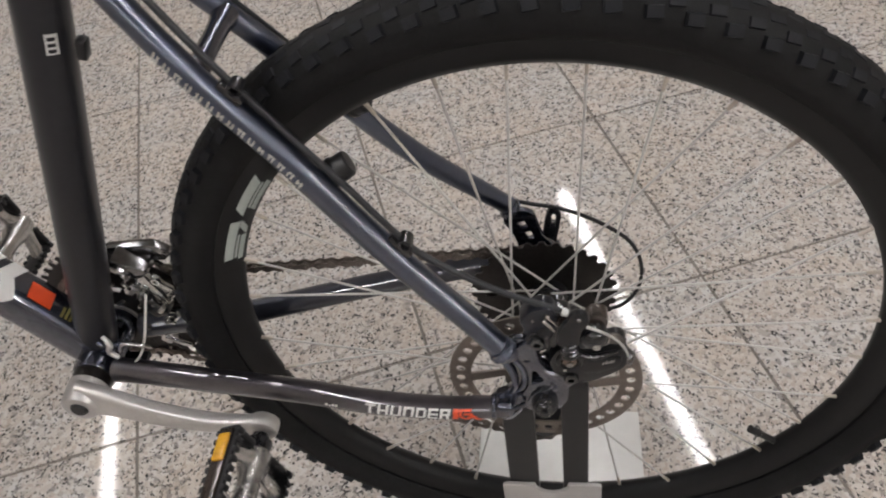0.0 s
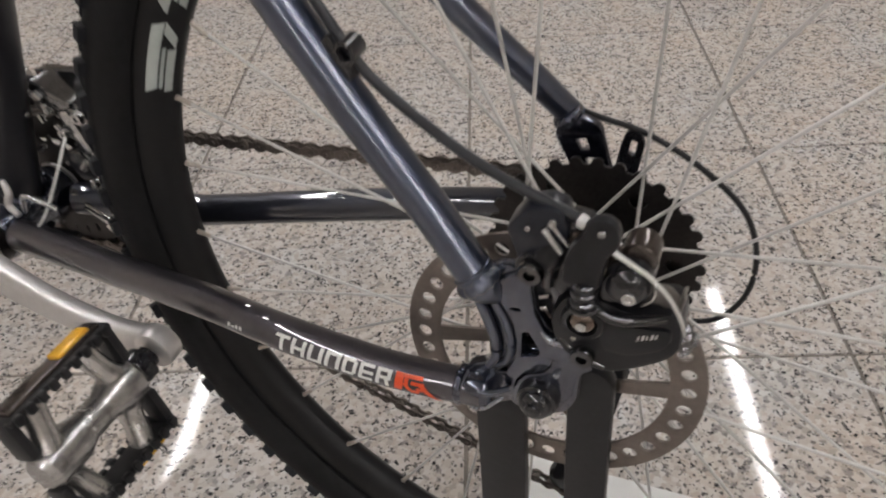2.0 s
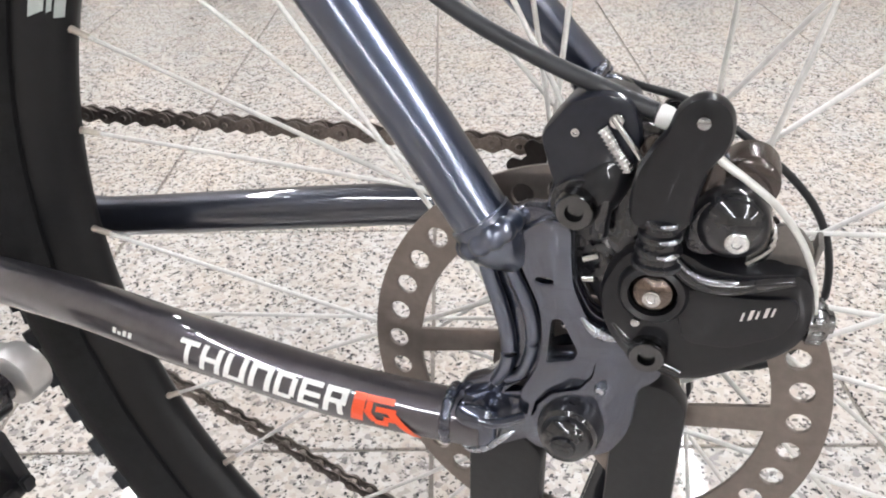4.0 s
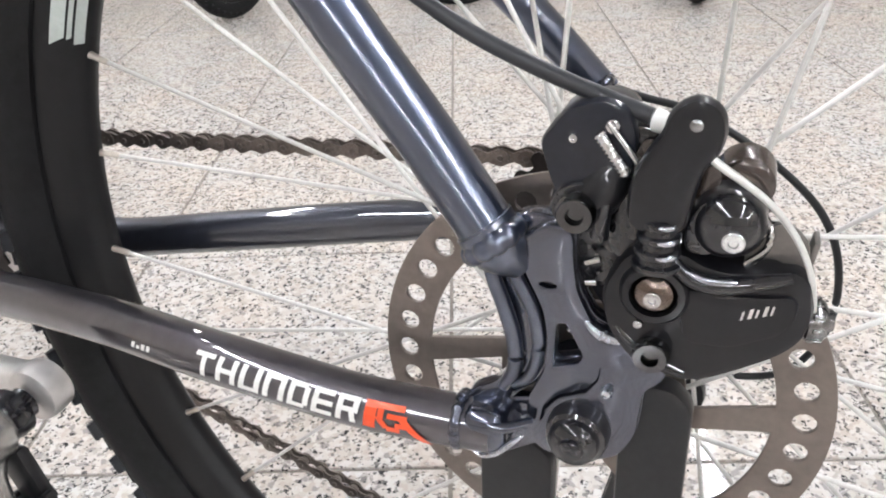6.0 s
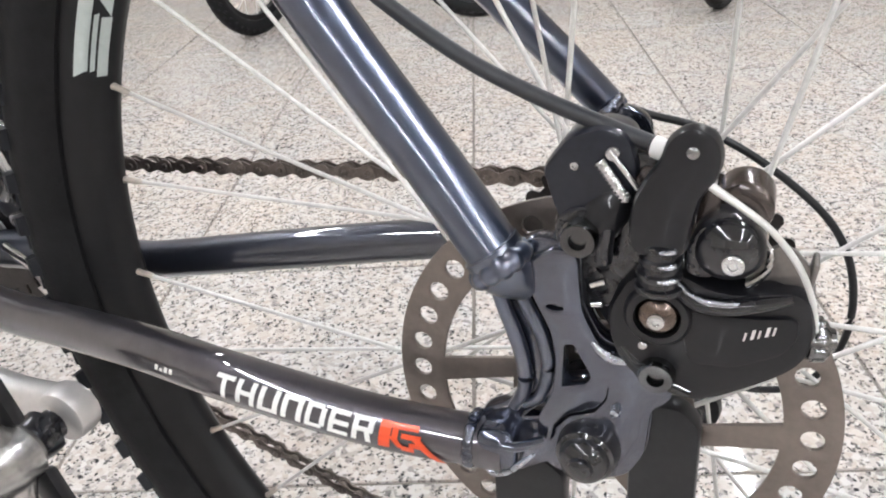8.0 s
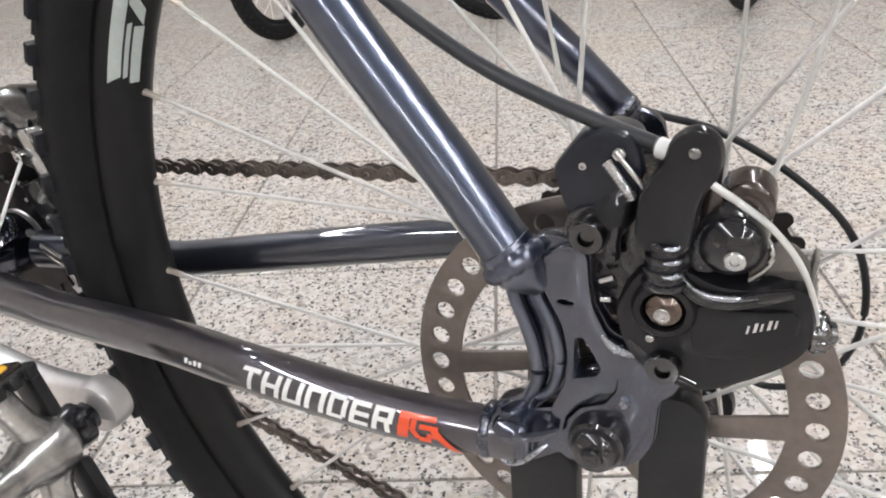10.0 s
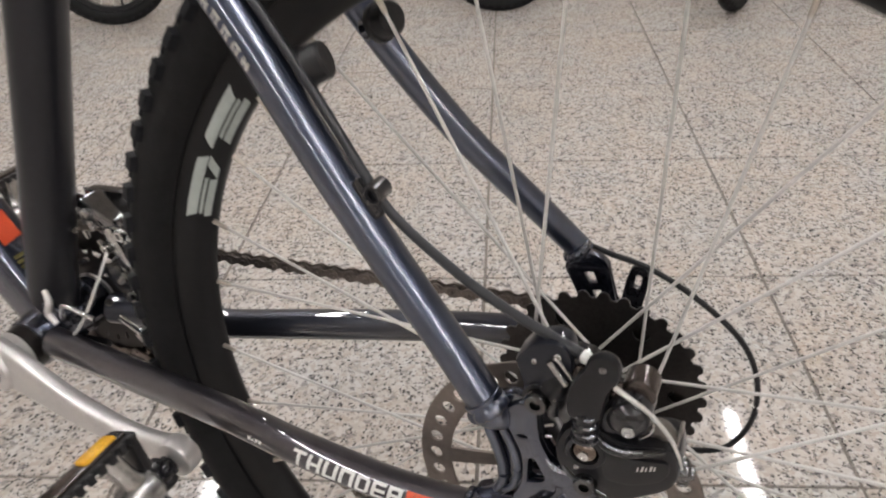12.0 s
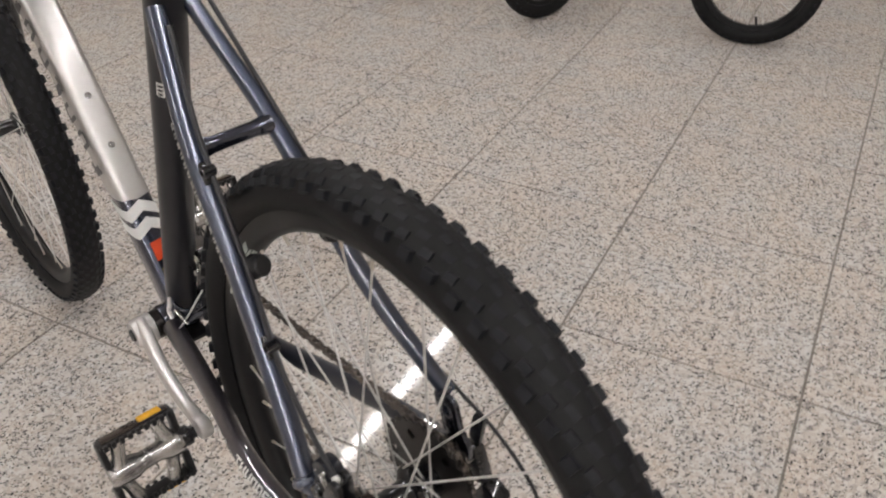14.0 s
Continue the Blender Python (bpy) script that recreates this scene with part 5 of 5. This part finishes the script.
adjuster = part("barrel_adjuster", grip, PRESSED_DARK, cal, "knurled dark cable adjuster")
for k in range(10):
    w = 2 * math.pi * k / 10
    own = box((0.0036, 0.0016, 0.0016), (0.0074, 0.0064 * math.cos(w), 0.0064 * math.sin(w)), 0.0005, segments=1)
    bmesh.ops.transform(own, matrix=Matrix.Translation((0.0570, -0.0800, 0.4172)) @ Matrix.Rotation(radians(12), 4, "Z"), verts=own.verts)
    part("knurl", own, PRESSED_DARK, adjuster)
part("inner_wire", tube([(0.0295, -0.0895, 0.4700), (0.0330, -0.0895, 0.4672), (0.0395, -0.0890, 0.4628), (0.0480, -0.0880, 0.4560), (0.0560, -0.0865, 0.4455), (0.0612, -0.0845, 0.4335), (0.0640, -0.0815, 0.4195)], [0.0012, 0.0012, 0.0011, 0.0010, 0.0010, 0.0009, 0.0009], 12, 8), CLEARWIRE, cal, "pale brake wire")
for q, p0, p1 in ((0.0016, (0.0000, -0.0860, 0.4718), (0.0084, -0.0860, 0.4602)), (0.0009, (0.0026, -0.0855, 0.4748), (0.0112, -0.0855, 0.4638))):
    bar = part("spring_bar", tube([p0, p1], q, 10, 1), STEEL, cal, "bright spring bar")
    if q > 0.001:
        for k in range(11):
            c = Vector(p0).lerp(Vector(p1), (k + 0.5) / 11)
            part("coil", weld(c, Vector(p1) - Vector(p0), q, 1, 0.00030), STEEL, bar, angle=80)
part("return_spring", tube([(0.0435, -0.0820, 0.4345), (0.0480, -0.0830, 0.4400), (0.0485, -0.0815, 0.4460), (0.0440, -0.0800, 0.4505)], 0.0011, 8, 6), STEEL, cal, "bright return spring")
for k in range(5):
    word = flat_bars([(0.0021 * k, 0, 0.0011 if k % 2 else 0.0007, (0.0026, 0.0030, 0.0024, 0.0030, 0.0026)[k], 0.6)])
    bmesh.ops.transform(word, matrix=Matrix.Translation((0.0440, -0.0884, 0.4192)) @ pose(0, 0, 0, 90, 0, 0) @ pose(0, 0, 0, 0, 0, 22), verts=word.verts)
    part("mark", word, ALLOY, cal, "small worn pale mark", smooth=False)
# made-up steel bits for the glints in the gap beside the caliper
for p0, p1 in (((-0.0030, -0.0800, 0.4265), (0.0015, -0.0800, 0.4285)), ((-0.0028, -0.0795, 0.4190), (0.0006, -0.0795, 0.4196)), ((-0.0080, -0.0775, 0.3985), (-0.0072, -0.0775, 0.3993))):
    part("pin", tube([p0, p1], 0.0013, 10, 1), STEEL, cal, "small steel bit standing in for a glint")

# ---- front wheel and fork
FRONT = Vector((-1.115, 0, R_WHEEL))
front = wheel(FRONT, bike, "front_wheel", 32, radians(1), -0.030, 0.030, 0.020, 0.020, "black anodised front rim")
part("hub", lathe([(0.0, -0.052), (0.010, -0.052), (0.022, -0.032), (0.0225, -0.028), (0.014, -0.022), (0.013, 0.022), (0.0225, 0.028), (0.022, 0.032), (0.010, 0.052), (0.0, 0.052)], FRONT, sides=28), GLOSS_BLACK, front, "black front hub")
for s in (-1, 1):
    part("fork_leg", tube([FRONT + Vector((0.0, 0.060 * s, 0.0)), FRONT + Vector((0.012, 0.062 * s, 0.05)), FRONT + Vector((0.090, 0.062 * s, 0.32))], [0.013, 0.017, 0.017], 20, 5), GLOSS_BLACK, bike, "black lower fork leg")
part("fork_crown", box((0.05, 0.16, 0.045), FRONT + Vector((0.112, 0, 0.40)), 0.012), GLOSS_BLACK, bike)
for s in (-1, 1):
    part("stanchion", tube([FRONT + Vector((0.088, 0.062 * s, 0.31)), FRONT + Vector((0.112, 0.062 * s, 0.40))], 0.014, 18, 1), STEEL, bike)
part("head_tube", tube([FRONT + Vector((0.115, 0, 0.42)), FRONT + Vector((0.155, 0, 0.56))], 0.0185, 24, 1), PAINT, bike)
part("top_tube", tube([(-0.845, 0, 0.875), (-0.55, 0, 0.90), (-0.245, 0, 0.90)], 0.016, 22, 6), PAINT, bike)


# ---- the rear wheel is clamped a little askew, and the frame reaches a little further forward and up from the axle
rear.matrix_basis = Matrix.Translation(AXLE + Vector((0, -0.0095, 0))) @ Matrix.Rotation(radians(-1.9), 4, "Z") @ Matrix.Rotation(radians(-1.86), 4, "X") @ Matrix.Translation(-AXLE)


def reach(p):
    """How far a point of the frame lies from where the plan has it: next to nothing at the axle, all of it from the crank on."""
    far = min(1.0, max(0.0, (math.hypot(p.x - AXLE.x, p.z - AXLE.z) - 0.11) / 0.12))
    high = max(min(1.0, max(0.0, (-p.x - 0.30) / 0.10)), min(1.0, max(0.0, (p.z - 0.46) / 0.12)) * far)
    return Vector((-0.0025 - 0.0065 * far, 0, -0.0025 + 0.0115 * high))


def settle(ob):
    """Carries a part of the frame, and all under it, to its place."""
    if ob.name.startswith("chain_link"):
        ob.matrix_basis.translation += reach(ob.matrix_basis.translation)
    elif ob.name.startswith("pedal"):
        ob.matrix_basis.translation += reach(ob.matrix_basis.translation)
        return
    else:
        for v in ob.data.vertices:
            v.co += reach(v.co)
    for child in ob.children:
        settle(child)


for piece in bike.children:
    if piece not in (rear, front, cal):
        settle(piece)


# ---------------------------------------------------------------- the stand
def stand():
    """A bent sheet-metal rear stand with two black posts that cradle the axle."""
    s = tagged(new("bicycle_stand"), "grey sheet-metal display stand with two black posts on the floor", "stand")
    s.location = (0, -0.075, 0)
    part("base_plate", box((0.205, 0.235, 0.004), (0.005, 0.098, 0.0022), 0.0012), STANDBASE, s, "pale enamelled base plate")
    face = [(-0.046, 0.002), (0.046, 0.002), (0.046, 0.216), (0.0425, 0.2185), (0.018, 0.2185)]
    face += [(0.0 + 0.0165 * math.cos(w), 0.2185 + 0.016 * math.sin(w)) for w in np.linspace(0, -math.pi, 12)]
    face += [(-0.018, 0.2185), (-0.0425, 0.2185), (-0.046, 0.216)]
    part("face_plate", sheet([face, ring_line(0.025, 30, -0.006, 0.128, 1.0, 1.0)], 0.004, 0.0008, Matrix.Translation((0, -0.006, 0))), STANDGREY, s, "grey enamelled upright plate with a round hole")
    # added black sheet: paints the shade seen through the hole
    part("backing", box((0.072, 0.002, 0.130), (-0.003, 0.0075, 0.118), 0.0006), BLACK, s, "added black sheet that paints the hole's shade")
    for x0, x1, top in ((-0.0385, -0.0135, 0.345), (0.0125, 0.0330, 0.380)):
        post = [(x0, 0.03), (x1, 0.03), (x1, top - 0.006), (x1 - 0.006, top), (x0 + 0.006, top), (x0, top - 0.006)]
        part("post", sheet([rounded(post, 0.003)], 0.009, 0.0015, Matrix.Translation((0, 0.001, 0))), BLACK, s, "black rubber-sleeved post")
    return s


stand()


# ---------------------------------------------------------------- wheels of the bicycles parked beyond
def small_wheel(place, yaw, radius, half, name_label, spokes=20, tread=44):
    w = tagged(new("childs_bicycle"), name_label, "bicycle", "parked bicycles")
    c = Vector((0, 0, radius))
    bead = radius - 0.045
    prof = [((radius + bead) / 2 + ((radius - bead) / 2 + 0.002) * math.sin(a), half * math.cos(a)) for a in np.linspace(radians(-50), radians(230), 19)]
    part("tyre", lathe(prof, c, sides=64, closed=True), RUBBER, w, "black knobbly tyre")
    bm = bmesh.new()
    knobs(bm, (radius - half, half - 0.001, half - 0.001), [(0, 0.0, 0.012, 0.012, 0.003, 0), (0, 0.55, 0.012, 0.01, 0.003, 0.5), (0, -0.55, 0.012, 0.01, 0.003, 0.5), (0, 1.05, 0.012, 0.009, 0.0035, 0), (0, -1.05, 0.012, 0.009, 0.0035, 0)], tread, c)
    part("tread", bm, TREAD, w, smooth=False)["kind"] = "stuff"
    part("rim", lathe([(bead - 0.012, -0.008), (bead + 0.002, -0.012), (bead + 0.002, 0.012), (bead - 0.012, 0.008)], c, sides=64, closed=True), RIM, w)
    part("hub", lathe([(0.0, -0.05), (0.008, -0.05), (0.018, -0.03), (0.012, -0.02), (0.012, 0.02), (0.018, 0.03), (0.008, 0.05), (0.0, 0.05)], c, sides=20), DARKSTEEL, w)
    for k in range(spokes):
        a = 2 * math.pi * k / spokes
        h = a + (0.9 if k % 4 < 2 else -0.9)
        s = -1 if k % 2 else 1
        part("spoke", tube([c + Vector((0.016 * math.cos(h), 0.025 * s, 0.016 * math.sin(h))), c + Vector(((bead - 0.012) * math.cos(a), 0, (bead - 0.012) * math.sin(a)))], 0.0012, 6, 1), SPOKE, w)
    for s in (-1, 1):
        part("fork_leg", tube([c + Vector((0, 0.048 * s, 0)), c + Vector((0.02, 0.048 * s, 0.12)), c + Vector((0.045, 0.03 * s, radius + 0.05))], [0.010, 0.012, 0.012], 14, 5), GLOSS_BLACK, w, "black fork leg")
    d = Vector((math.cos(radians(-80)), 0, math.sin(radians(-80))))
    part("valve", tube([c + d * (bead - 0.012), c + d * (bead - 0.040)], 0.0035, 8, 1), BLACK, w)
    w.matrix_basis = pose(*place, 0, 0, 0, yaw) if len(place) == 2 else pose(*place, 0, 0, yaw)
    return w


small_wheel((-1.435, 1.825), 84, 0.20, 0.024, "parked child's bicycle on a small black knobbly wheel")
small_wheel((-0.825, 2.10), 25, 0.20, 0.024, "parked child's bicycle on a small black knobbly wheel")
small_wheel((-0.14, 2.26), 80, 0.20, 0.024, "parked child's bicycle on a small black knobbly wheel")
small_wheel((-2.0, 1.67), 30, 0.20, 0.024, "parked child's bicycle on a small black knobbly wheel")


# ---------------------------------------------------------------- floor tiles
def tiles(floor):
    gap = 0.0042
    proto = None
    for i in range(U0, U1):
        for j in range(V0, V1):
            p = grid_point((i + 0.5) * TILE, (j + 0.5) * TILE, -0.006 + random.uniform(-0.0002, 0.0002))
            m = Matrix.Translation(p) @ TURNED.to_4x4()
            if proto is None:
                bm = box((TILE - gap, TILE - gap, 0.012), (0, 0, 0), 0.0007, segments=1)
                proto = part("tile", bm, GRANITE, floor, smooth=False)
                proto.matrix_basis = m
            else:
                shared("tile", proto, floor, m)


def far_tiles(floor):
    """The rows of tiles behind, too far to tell apart, as one mesh."""
    bm = bmesh.new()
    for i in range(U0, U1):
        for j in range(V0 - 11, V0):
            p = grid_point((i + 0.5) * TILE, (j + 0.5) * TILE, -0.006)
            box((TILE - 0.0042, TILE - 0.0042, 0.012), p, 0.0, TURNED, bm)
    part("tiles_beyond", bm, GRANITE, floor, smooth=False)["kind"] = "stuff"


tiles(FLOOR)
far_tiles(FLOOR)
